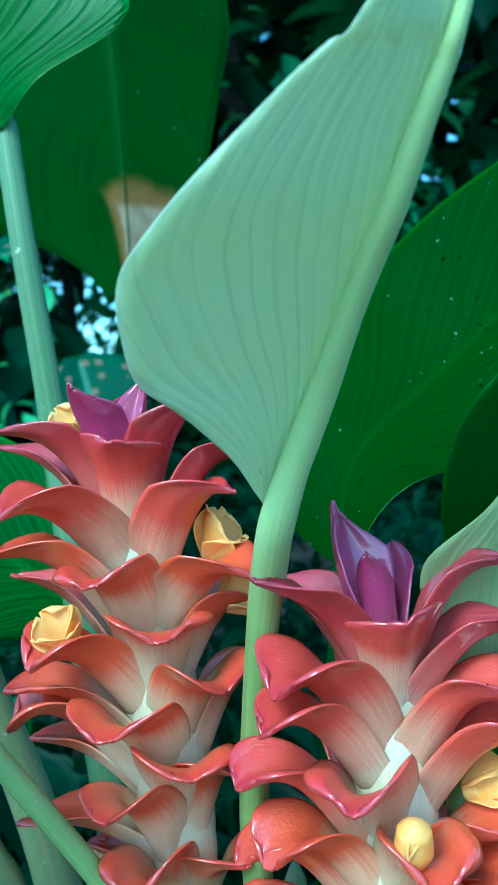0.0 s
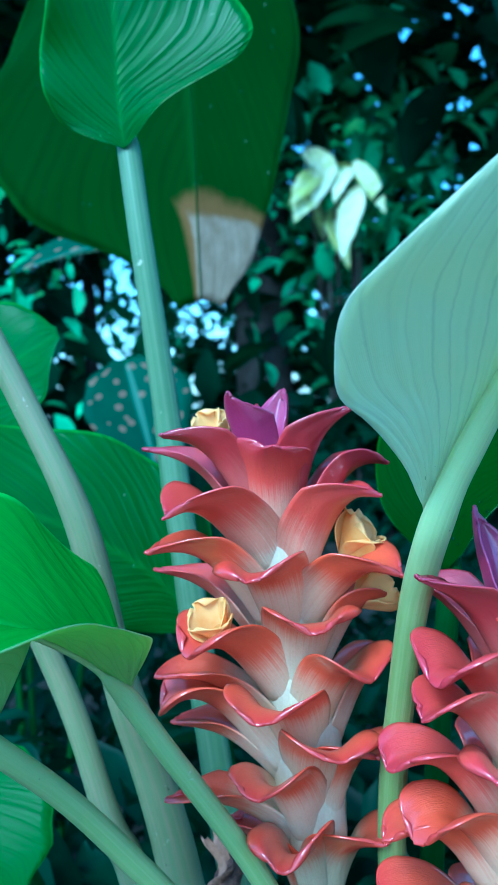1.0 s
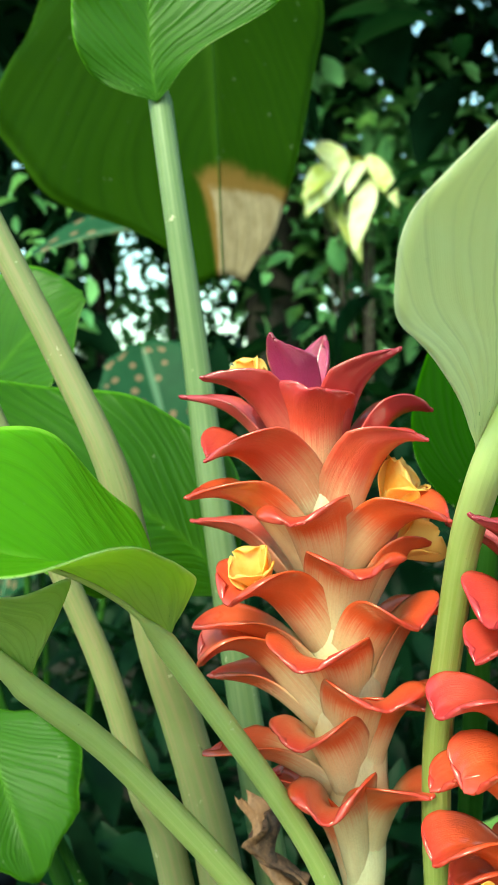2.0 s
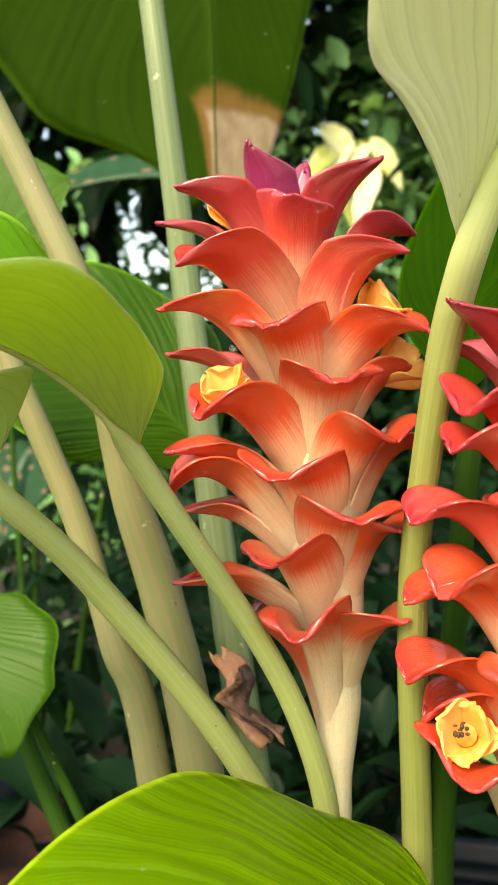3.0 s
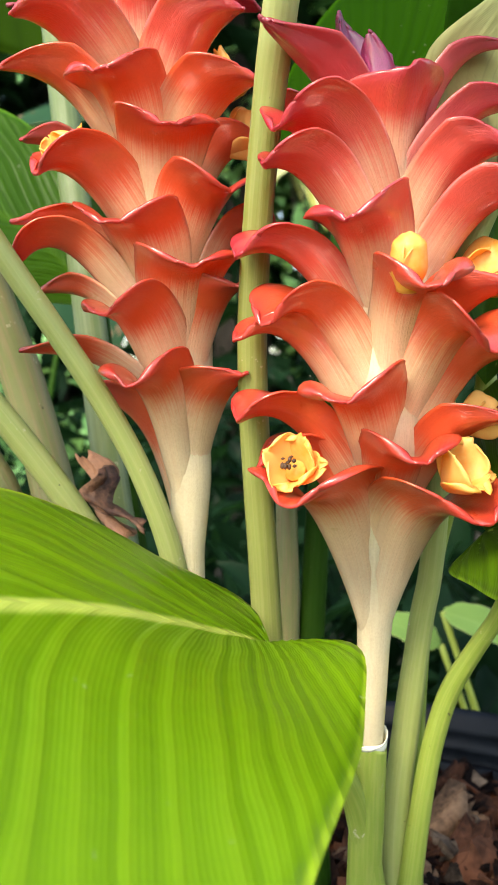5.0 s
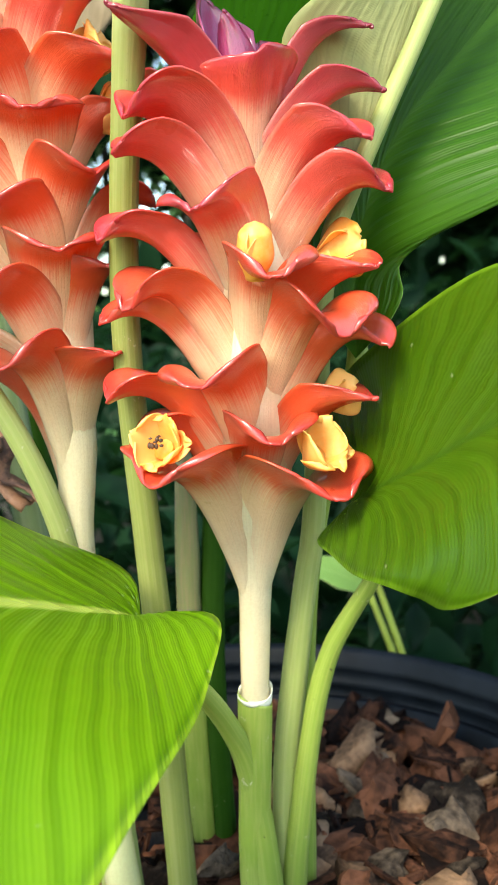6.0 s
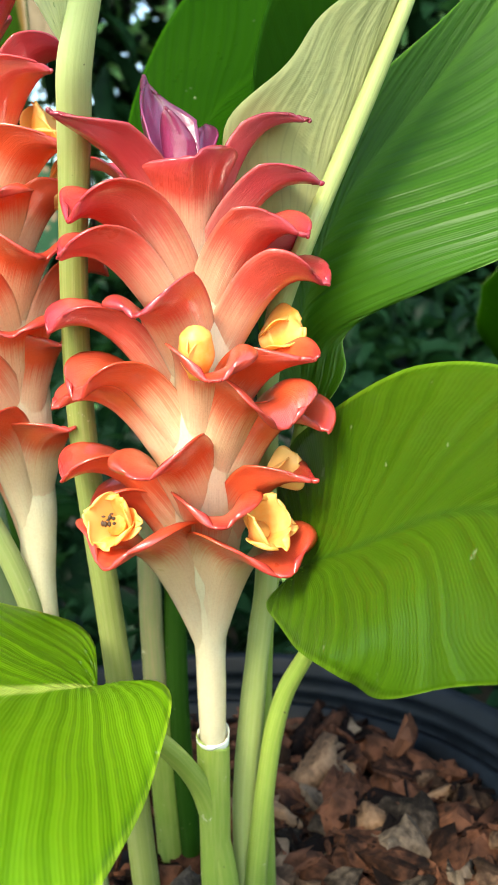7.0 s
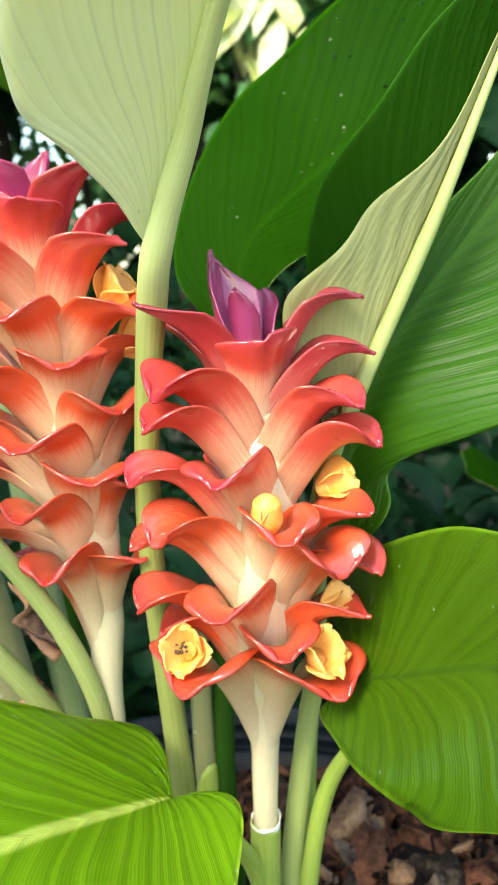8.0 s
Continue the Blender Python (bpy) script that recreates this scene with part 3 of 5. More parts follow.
add_bract(spike_a, -17, 0.2602, 0.0450, 0.0450, 0.0210, -15, 78, 6, 0.1, 110, 30)
add_bract(spike_a, 42, 0.2631, 0.0400, 0.0479, 0.0210, 10, 55, 6, 0.3, 20, 40)
add_bract(spike_a, -90, 0.2610, 0.0380, 0.0447, 0.0196, 20, 55, 4, 0.3, 20, 20)
add_bract(spike_a, -78, 0.2772, 0.0605, 0.0180, 0.0154, 5, 45, 4, 0.6, 20, 40)
add_bract(spike_a, -29, 0.2864, 0.0440, 0.0250, 0.0210, -25, 52, 0, 0.12, 150, 8)
add_bract(spike_a, 49, 0.2953, 0.0400, 0.0246, 0.0196, -10, 50, 4, 0.3, 20, 60)
add_bract(spike_a, 17, 0.3012, 0.0460, 0.0236, 0.0210, -20, 46, 0, 0.15, 4, 110)
add_bract(spike_a, -78, 0.3110, 0.0573, 0.0227, 0.0196, -50, 50, 4, 0.15, 20, 60)
add_bract(spike_a, -96, 0.3020, 0.0560, 0.0180, 0.0154, 0, 45, 4, 0.5, 20, 30)
add_bract(spike_a, -12, 0.3176, 0.0470, 0.0215, 0.0210, -20, 44, 0, 0.15, 12, 4)
add_bract(spike_a, 106, 0.3216, 0.0460, 0.0255, 0.0182, -30, 50, 4, 0.3, 20, 60)
add_bract(spike_a, 44, 0.3284, 0.0460, 0.0180, 0.0210, -30, 46, 4, 0.2, 6, 40)
add_bract(spike_a, -78, 0.3270, 0.0581, 0.0209, 0.0168, 0, 45, 4, 0.5, 20, 40)
add_bract(spike_a, -50, 0.3396, 0.0500, 0.0199, 0.0224, -35, 55, 4, 0.15, 20, 40)
add_bract(spike_a, 17, 0.3501, 0.0470, 0.0231, 0.0210, -18, 44, 0, 0.15, 4, 70)
add_bract(spike_a, -107, 0.3661, 0.0580, 0.0311, 0.0154, 10, 45, 5, 0.6, 20, 30)
add_bract(spike_a, 57, 0.3669, 0.0565, 0.0180, 0.0224, -20, 48, 4, 0.5, 10, 40)
add_bract(spike_a, 91, 0.3518, 0.0450, 0.0206, 0.0196, -20, 50, 4, 0.4, 20, 40)
add_bract(spike_a, -13, 0.3702, 0.0470, 0.0236, 0.0196, -20, 46, 0, 0.2, 110, 4)
add_bract(spike_a, -59, 0.3800, 0.0570, 0.0297, 0.0196, -10, 45, 4, 0.6, 20, 40)
add_bract(spike_a, 61, 0.3968, 0.0500, 0.0294, 0.0224, -10, 48, 5, 0.6, 10, 30)
add_bract(spike_a, -44, 0.3944, 0.0540, 0.0222, 0.0238, -22, 45, 5, 0.4, 10, 30)
add_bract(spike_a, 94, 0.4072, 0.0520, 0.0332, 0.0196, -20, 45, 2, 0.5, 20, 40)
add_bract(spike_a, -56, 0.4251, 0.0425, 0.0290, 0.0175, 5, 42, 2, 0.7, 10, 20)
add_bract(spike_a, -101, 0.4190, 0.0500, 0.0358, 0.0112, 10, 42, 2, 0.8, 0, 0)
add_bract(spike_a, 63, 0.4318, 0.0460, 0.0410, 0.0175, 25, 42, 2, 0.7, 10, 20)
add_bract(spike_a, 13, 0.4187, 0.0300, 0.0342, 0.0187, 45, 50, 1, 0.15, 5, 15)
add_bract(spike_a, 103, 0.4257, 0.0300, 0.0349, 0.0163, 50, 42, 2, 0.6, 5, 15)
add_bract(spike_a, -177, 0.4339, 0.0300, 0.0427, 0.0163, 50, 42, 2, 0.6, 5, 15)
add_bract(spike_a, -20, 0.4398, 0.0240, 0.0358, 0.0150, 62, 60, 3, 0.5, 0, 0)
add_bract(spike_a, 141, 0.4408, 0.0200, 0.0372, 0.0112, 70, 70, 3, 0.5, 0, 0)
blossom(spike_a.ob, (-0.0099, 0.3656, 0.3499), (-0.35, -0.3, 0.8), 0.0120, 54, False, 0.9)
blossom(spike_a.ob, (0.0489, 0.3842, 0.3786), (0.45, -0.25, 0.75), 0.0135, 414, False, 0.9)
blossom(spike_a.ob, (0.0556, 0.3834, 0.3562), (0.7, -0.15, 0.4), 0.0125, 468, False, 0.8)
blossom(spike_a.ob, (-0.0099, 0.4098, 0.4249), (-0.4, -0.3, 0.8), 0.0120, 54, False, 0.6)
settle_under(spike_a.ob)

AXIS_B = [(0.088, 0.395, -0.01), (0.088, 0.395, 0.031), (0.091, 0.390, 0.077), (0.094, 0.386, 0.121), (0.098, 0.374, 0.173), (0.1015, 0.363, 0.21), (0.1045, 0.350, 0.254), (0.106, 0.343, 0.30), (0.105, 0.345, 0.333), (0.103, 0.348, 0.354)]
spike_b = Spike("waxy red-orange ginger flower spike with magenta crown and yellow flowers", AXIS_B, [(0, 0.0065), (0.28, 0.0057), (0.40, 0.0064), (0.43, 0.0070), (0.48, 0.0085), (0.53, 0.0115), (0.60, 0.0145), (0.78, 0.0140), (0.88, 0.010), (1, 0.001)])
add_bract(spike_b, -39, 0.2179, 0.0540, 0.0561, 0.0280, -12, 62, 6, 0.05, 60, 60)
add_bract(spike_b, 36, 0.2087, 0.0500, 0.0473, 0.0280, -25, 60, 6, 0.15, 20, 110)
add_bract(spike_b, -80, 0.2284, 0.0473, 0.0294, 0.0156, -40, 60, 4, 0.3, 20, 60)
add_bract(spike_b, 10, 0.2300, 0.0420, 0.0238, 0.0196, -15, 60, 0, 0.15, 6, 60)
add_bract(spike_b, -78, 0.2456, 0.0552, 0.0317, 0.0168, -30, 56, 4, 0.1, 10, 40)
add_bract(spike_b, -23, 0.2510, 0.0460, 0.0261, 0.0210, -15, 58, 0, 0.15, 120, 5)
add_bract(spike_b, 61, 0.2606, 0.0500, 0.0265, 0.0180, -35, 58, 4, 0.3, 10, 60)
add_bract(spike_b, 58, 0.2425, 0.0500, 0.0284, 0.0168, 0, 60, 4, 0.5, 20, 40)
add_bract(spike_b, 38, 0.2647, 0.0460, 0.0180, 0.0224, -65, 58, 0, 0.1, 20, 120)
add_bract(spike_b, -62, 0.2781, 0.0470, 0.0188, 0.0180, -42, 60, 4, 0.1, 10, 40)
add_bract(spike_b, -78, 0.2743, 0.0539, 0.0306, 0.0144, -30, 55, 4, 0.2, 20, 40)
add_bract(spike_b, 8, 0.2840, 0.0500, 0.0230, 0.0196, -15, 76, 0, 0.12, 20, 120)
add_bract(spike_b, 56, 0.2867, 0.0490, 0.0214, 0.0180, 5, 60, 4, 0.5, 10, 30)
add_bract(spike_b, -79, 0.3019, 0.0533, 0.0266, 0.0168, -28, 56, 5, 0.1, 10, 40)
add_bract(spike_b, -22, 0.3062, 0.0470, 0.0209, 0.0210, -15, 60, 1, 0.25, 120, 3)
add_bract(spike_b, 72, 0.3113, 0.0500, 0.0195, 0.0192, -35, 55, 5, 0.3, 10, 50)
add_bract(spike_b, -54, 0.3265, 0.0520, 0.0231, 0.0168, -22, 54, 5, 0.2, 10, 40)
add_bract(spike_b, 115, 0.3250, 0.0480, 0.0216, 0.0144, 0, 55, 2, 0.6, 10, 30)
add_bract(spike_b, 61, 0.3281, 0.0470, 0.0188, 0.0204, -25, 58, 5, 0.35, 10, 50)
add_bract(spike_b, -47, 0.3382, 0.0480, 0.0265, 0.0224, -30, 56, 5, 0.1, 10, 40)
add_bract(spike_b, 83, 0.3462, 0.0512, 0.0202, 0.0168, -20, 52, 2, 0.6, 10, 30)
add_bract(spike_b, 84, 0.3684, 0.0482, 0.0348, 0.0108, -15, 55, 2, 0.6, 10, 20)
add_bract(spike_b, 18, 0.3574, 0.0300, 0.0295, 0.0200, 50, 52, 1, 0.2, 5, 25)
add_bract(spike_b, -50, 0.3743, 0.0495, 0.0377, 0.0150, 30, 42, 2, 0.75, 10, 20)
add_bract(spike_b, -125, 0.3630, 0.0460, 0.0319, 0.0163, 10, 42, 2, 0.5, 10, 20)
add_bract(spike_b, -134, 0.3908, 0.0148, 0.0474, 0.0163, 80, 58, 3, 0.7, 0, 10)
add_bract(spike_b, 159, 0.3737, 0.0240, 0.0343, 0.0138, 55, 55, 3, 0.5, 0, 10)
add_bract(spike_b, -4, 0.3758, 0.0100, 0.0345, 0.0100, 75, 70, 3, 0.5, 0, 0)
add_bract(spike_b, 175, 0.3347, 0.0460, 0.0292, 0.0216, 0, 42, 5, 0.5, 20, 20)
add_bract(spike_b, -167, 0.3024, 0.0460, 0.0255, 0.0216, 0, 42, 5, 0.5, 20, 20)
add_bract(spike_b, 173, 0.2694, 0.0460, 0.0207, 0.0216, 0, 42, 4, 0.5, 20, 20)
add_bract(spike_b, -168, 0.2319, 0.0440, 0.0186, 0.0216, 0, 42, 4, 0.5, 20, 20)
blossom(spike_b.ob, (0.0683, 0.3351, 0.2302), (-0.30, -0.75, 0.5), 0.0118, 666, True, 1.2)
blossom(spike_b.ob, (0.1247, 0.3297, 0.2266), (0.35, -0.6, 0.6), 0.0120, 1134, False, 1.3)
blossom(spike_b.ob, (0.1078, 0.3060, 0.2942), (0.05, -0.35, 0.9), 0.0135, 981, False, 0.05)
blossom(spike_b.ob, (0.1373, 0.3420, 0.2945), (0.85, -0.3, 0.3), 0.0122, 1251, False, 0.25)
blossom(spike_b.ob, (0.1344, 0.3439, 0.2435), (0.85, -0.25, 0.35), 0.0100, 1252, False, 0.25)
sheath(spike_b.ob, AXIS_B[:4], 0.0, 0.95, 0.0069, STEM_GREEN, "green leaf sheath round the foot of the stalk", 0.003, 3)
sheath(spike_b.ob, AXIS_B[:4], 0.93, 0.985, 0.0071, PAPERY, "torn white rim of the sheath", 0.004, 5)
settle_under(spike_b.ob)

# ---- ginger leaves, each on its own stalk from the pot ----


def wide(k, start=0.02):
    return [(0, 0.003), (start, 0.006), (start + 0.1, 0.45 * k), (start + 0.27, 0.9 * k), (0.5, k), (0.8, 0.72 * k), (0.94, 0.3 * k), (1, 0.001)]


leaf("large pale green leaf seen from below, folded along its midrib", [(0.054, 0.402, -0.01), (0.0545, 0.392, 0.10), (0.0550, 0.378, 0.18), (0.0546, 0.367, 0.2457), (0.0567, 0.360, 0.2885), (0.0618, 0.3500, 0.3278), (0.0675, 0.3415, 0.362)], [(0, 0.0066), (0.5, 0.0056), (0.8, 0.0054), (1, 0.0060)],
     [(0.071, 0.33, 0.3925), (0.0805, 0.319, 0.415), (0.0891, 0.3081, 0.4321), (0.0962, 0.2935, 0.4475), (0.1035, 0.279, 0.463), (0.1105, 0.264, 0.4765), (0.1166, 0.252, 0.4908), (0.1219, 0.244, 0.5012), (0.1252, 0.2385, 0.5094), (0.1332, 0.2325, 0.5354), (0.1422, 0.2295, 0.5654), (0.1512, 0.2295, 0.6014)], [(0, 0.002), (0.048, 0.0095), (0.095, 0.0269), (0.143, 0.0442), (0.19, 0.0541), (0.238, 0.0578), (0.286, 0.0624), (0.333, 0.0659), (0.381, 0.0640), (0.429, 0.0600), (0.476, 0.0532), (0.524, 0.0430), (0.571, 0.0340), (0.619, 0.0290), (0.667, 0.0268), (0.714, 0.0233), (0.762, 0.0190), (0.81, 0.015), (1, 0.002)], [(0, 0.003), (0.05, 0.010), (0.1, 0.024), (0.2, 0.042), (0.4, 0.046), (0.7, 0.030), (1, 0.002)], ((-0.342, 0.566, 0.754), (-0.342, 0.566, 0.754)), 0.0, 75.0, LEAF_THIN, LEAF_UNDER, wave=0.0016, seed=1, stalk_mat=STEM_OLIVE, sweep=0.0, rib_r=0.0036)
WET_LEAF = leaf("wet green leaf, coloured dark for shade, with water drops", [(0.070, 0.45, -0.01), (0.071, 0.452, 0.12), (0.086, 0.465, 0.26)], [(0, 0.0062), (1, 0.006)],
     [(0.096, 0.475, 0.345), (0.1079, 0.4981, 0.3953), (0.1579, 0.5172, 0.437), (0.2236, 0.5301, 0.4907), (0.3106, 0.547, 0.5621)], [(0, 0.0026), (0.01, 0.0055), (0.11, 0.0232), (0.28, 0.0709), (0.5, 0.062), (0.8, 0.0446), (0.94, 0.0186), (1, 0.001)], [(0, 0.003), (0.01, 0.006), (0.11, 0.0285), (0.28, 0.05), (0.5, 0.0799), (0.8, 0.062), (0.94, 0.0481), (1, 0.001)], ((-0.37, -0.66, 0.65), (-0.31, -0.79, 0.53)), lambda s: 9.1 + 6.4 * s, lambda s: 9.9 + 12.4 * s, LEAF_SHADED, LEAF_UNDER_GREEN, seed=2, sweep=0.01, stalk_mat=STEM_DARK)
FOLDED_LEAF = leaf("green leaf folded to show its pale underside", [(0.100, 0.406, -0.01), (0.1042, 0.405, 0.069), (0.1102, 0.403, 0.1125), (0.1174, 0.400, 0.155), (0.1237, 0.392, 0.1924), (0.130, 0.375, 0.272)], [(0, 0.0062), (0.4, 0.0058), (0.5, 0.0052), (1, 0.0044)],
     [(0.137, 0.364, 0.303), (0.1467, 0.360, 0.325), (0.1604, 0.360, 0.353), (0.1745, 0.360, 0.382), (0.188, 0.360, 0.4096), (0.205, 0.362, 0.445), (0.222, 0.365, 0.48), (0.245, 0.370, 0.53)], [(0, 0.003), (0.06, 0.0060), (0.13, 0.0185), (0.19, 0.0331), (0.25, 0.0445), (0.31, 0.0453), (0.38, 0.033), (0.44, 0.030), (0.51, 0.027), (0.57, 0.015), (0.66, 0.006), (1, 0.002)], [(0, 0.003), (0.06, 0.0048), (0.13, 0.015), (0.25, 0.0327), (0.38, 0.048), (0.51, 0.0457), (0.63, 0.036), (0.76, 0.0264), (1, 0.002)], ((0.10, 0.975, -0.05), (-1.0, 0.3, 0.6)), 0.0, 135.0, LEAF_SHADED_THIN, LEAF_UNDER_GOLD, wave=0.003, seed=3, stalk_mat=STEM_LIGHT, sweep=0.0, rib_r=0.0034)
leaf("broad fresh green leaf with parallel veins", [(0.109, 0.418, -0.01), (0.116, 0.416, 0.12), (0.126, 0.402, 0.19)], [(0, 0.005), (1, 0.0042)],
     [(0.1427, 0.3723, 0.2547), (0.146, 0.3794, 0.2977), (0.1675, 0.3883, 0.3441), (0.2229, 0.4136, 0.4042), (0.2851, 0.4326, 0.4793)], [(0, 0.0033), (0.05, 0.023), (0.2, 0.0175), (0.3, 0.088), (0.4, 0.108), (0.6, 0.128), (1, 0.002)], [(0, 0.004), (0.1, 0.012), (0.4, 0.03), (1, 0.002)], ((-0.16, -0.9, 0.41), (0.07, -0.91, 0.42)), lambda s: 25.7 + -15.6 * s, lambda s: 20.0 + 0.0 * s, LEAF_TOP, LEAF_UNDER_GREEN, seed=4, sweep=0.35)
leaf("broad yellow-green leaf lying open over the bark", [(0.102, 0.402, -0.01), (0.108, 0.400, 0.043), (0.124, 0.394, 0.122), (0.148, 0.376, 0.172)], [(0, 0.0062), (0.5, 0.0045), (0.8, 0.0034), (1, 0.0018)],
     [(0.1367, 0.3524, 0.2022), (0.1569, 0.3208, 0.2181), (0.187, 0.2663, 0.244), (0.2111, 0.1936, 0.2521), (0.2368, 0.1157, 0.2441)], [(0, 0.0077), (0.08, 0.017), (0.25, 0.034), (0.6, 0.066), (1, 0.0031)], [(0, 0.0159), (0.1, 0.037), (0.3, 0.056), (0.6, 0.043), (1, 0.002)], ((-0.66, 0.31, 0.68), (-0.38, -0.18, 0.91)), lambda s: -16.0 + -30.0 * s, lambda s: 56.0 + -12.0 * s, LEAF_MID, LEAF_UNDER_GREEN, wave=0.0015, rib_r=0.0010, seed=5, sweep=-0.71, lobes=(1.05, 0.00))
leaf("large bright yellow-green leaf arching towards the viewer", [(0.096, 0.395, -0.01), (0.090, 0.390, 0.07), (0.080, 0.372, 0.112)], [(0, 0.0065), (0.8, 0.0045), (1, 0.0028)],
     [(0.0590, 0.3218, 0.1711), (0.045, 0.2994, 0.182), (0.01, 0.25, 0.203), (-0.0321, 0.2013, 0.2136), (-0.0936, 0.143, 0.2072)], [(0, 0.004), (0.035, 0.034), (0.1, 0.0485), (0.25, 0.056), (0.42, 0.0718), (0.7, 0.0489), (1, 0.002)], [(0, 0.004), (0.02, 0.010), (0.04, 0.016), (0.06, 0.022), (0.09, 0.029), (0.13, 0.0365), (0.2, 0.0473), (0.4, 0.0795), (0.7, 0.1277), (1, 0.002)], ((0.31, 0.25, 0.92), (0.28, 0.21, 0.94)), lambda s: 23.7 + -3.7 * s, lambda s: -2.0 + -44.0 * s + 38 * math.exp(-(s / 0.13) ** 2), LEAF_BRIGHT, LEAF_UNDER_GREEN, wave=0.0015, rib_r=0.0016, seed=6, sweep=-0.02, lobes=(1.0, 0.85))
leaf("bright green leaf with a pale folded base on a long stalk", [(0.030, 0.412, -0.01), (0.024, 0.392, 0.14), (0.009, 0.370, 0.23)], [(0, 0.0055), (1, 0.0045)],
     [(-0.0403, 0.3461, 0.3309), (-0.0616, 0.3168, 0.3583), (-0.09, 0.292, 0.374), (-0.14, 0.255, 0.388), (-0.22, 0.2, 0.39)], [(0, 0.0081), (0.06, 0.0376), (0.2, 0.0406), (0.5, 0.0377), (1, 0.0012)], [(0, 0.0008), (0.06, 0.0244), (0.15, 0.0403), (0.4, 0.0867), (0.7, 0.0486), (1, 0.003)], ((-0.05, -0.3, 0.95), (0.04, -0.11, 0.99)), lambda s: 61.7 + -1.7 * s, lambda s: 34.4 + -50.4 * s, LEAF_THIN_GREEN, LEAF_UNDER_LIME, seed=7, stalk_mat=STEM_LIGHT, rib_r=0.0012, thin=0.10, sweep=0.30, lobes=(-0.09, -0.12))
leaf("pale green leaf base on a long slanting stalk", [(0.022, 0.415, -0.01), (0.012, 0.392, 0.13), (-0.012, 0.370, 0.206), (-0.058, 0.340, 0.284)], [(0, 0.006), (1, 0.005)],
     [(-0.085, 0.322, 0.326), (-0.1, 0.305, 0.345), (-0.14, 0.275, 0.365), (-0.2, 0.24, 0.38)], [(0, 0.004), (0.06, 0.03), (0.3, 0.06), (0.6, 0.06), (1, 0.002)], [(0, 0.0012), (0.06, 0.027), (0.15, 0.032), (0.3, 0.022), (0.6, 0.012), (1, 0.002)], ((-0.1, 0.2, 0.97), (0.13, 0.1, 0.99)), lambda s: 8.0 + 0.0 * s, lambda s: 38.6 + -11.0 * s, LEAF_THIN_GREEN, LEAF_UNDER_LIME, seed=8, stalk_mat=STEM_LIGHT, rib_r=0.0022, thin=0.3, sweep=0.36)
leaf("fresh green leaf on a tall straight stalk", [(0.006, 0.455, -0.01), (-0.020, 0.470, 0.185), (-0.0335, 0.49, 0.295), (-0.0422, 0.505, 0.378), (-0.0455, 0.51, 0.418), (-0.0477, 0.51, 0.4525), (-0.0535, 0.51, 0.524)], [(0, 0.009), (0.5, 0.0080), (1, 0.0066)],
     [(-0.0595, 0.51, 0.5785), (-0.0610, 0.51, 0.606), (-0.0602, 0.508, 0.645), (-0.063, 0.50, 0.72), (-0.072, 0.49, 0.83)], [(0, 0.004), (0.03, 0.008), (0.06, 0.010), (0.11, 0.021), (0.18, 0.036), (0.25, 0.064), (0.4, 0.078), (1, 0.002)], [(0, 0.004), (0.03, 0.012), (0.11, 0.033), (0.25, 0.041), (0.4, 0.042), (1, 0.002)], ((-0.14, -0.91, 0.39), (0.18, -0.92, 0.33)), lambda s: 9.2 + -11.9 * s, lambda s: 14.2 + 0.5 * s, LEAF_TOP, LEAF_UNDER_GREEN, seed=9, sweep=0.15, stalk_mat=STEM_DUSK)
leaf("hanging green leaf with a scorched grey-brown tip", [(-0.80, 1.2, -0.30), (-0.70, 1.06, 0.6), (-0.36, 0.96, 1.12)], [(0, 0.014), (1, 0.008)],
     [(-0.1057, 0.91, 1.05), (-0.071, 0.90, 0.90), (-0.066, 0.90, 0.74), (-0.0702, 0.9094, 0.540)], [(0, 0.01), (0.2, 0.0883), (0.5, 0.1151), (0.8, 0.075), (0.95, 0.045), (1, 0.012)], [(0, 0.01), (0.2, 0.2), (0.5, 0.2711), (0.75, 0.1988), (0.9, 0.0682), (1, 0.0199)], ((-0.16, 0.88, 0.45), (-0.02, 0.94, 0.34)), lambda s: 17.9 + -11.8 * s, lambda s: 20.9 + 4.0 * s, LEAF_BURNT_SHADED, LEAF_BURNT_SHADED, seed=10, sweep=0.32, name="scorched_leaf", stalk_mat=STEM_DARK, rib_r=0.0005)
leaf("green leaf behind the flower spike", [(-0.01, 0.52, -0.01), (-0.02, 0.52, 0.16)], [(0, 0.006), (1, 0.005)],
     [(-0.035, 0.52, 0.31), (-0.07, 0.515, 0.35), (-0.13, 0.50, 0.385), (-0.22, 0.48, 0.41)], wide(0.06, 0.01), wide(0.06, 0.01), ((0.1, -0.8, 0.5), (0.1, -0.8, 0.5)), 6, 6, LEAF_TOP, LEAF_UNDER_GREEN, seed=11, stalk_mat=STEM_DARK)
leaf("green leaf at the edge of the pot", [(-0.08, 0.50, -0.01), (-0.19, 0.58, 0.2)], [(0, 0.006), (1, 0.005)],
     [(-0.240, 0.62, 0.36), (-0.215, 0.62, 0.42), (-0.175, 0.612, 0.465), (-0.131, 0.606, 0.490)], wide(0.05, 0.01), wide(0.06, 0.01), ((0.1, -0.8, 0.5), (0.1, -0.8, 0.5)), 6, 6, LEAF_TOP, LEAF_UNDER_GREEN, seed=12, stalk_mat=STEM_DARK)

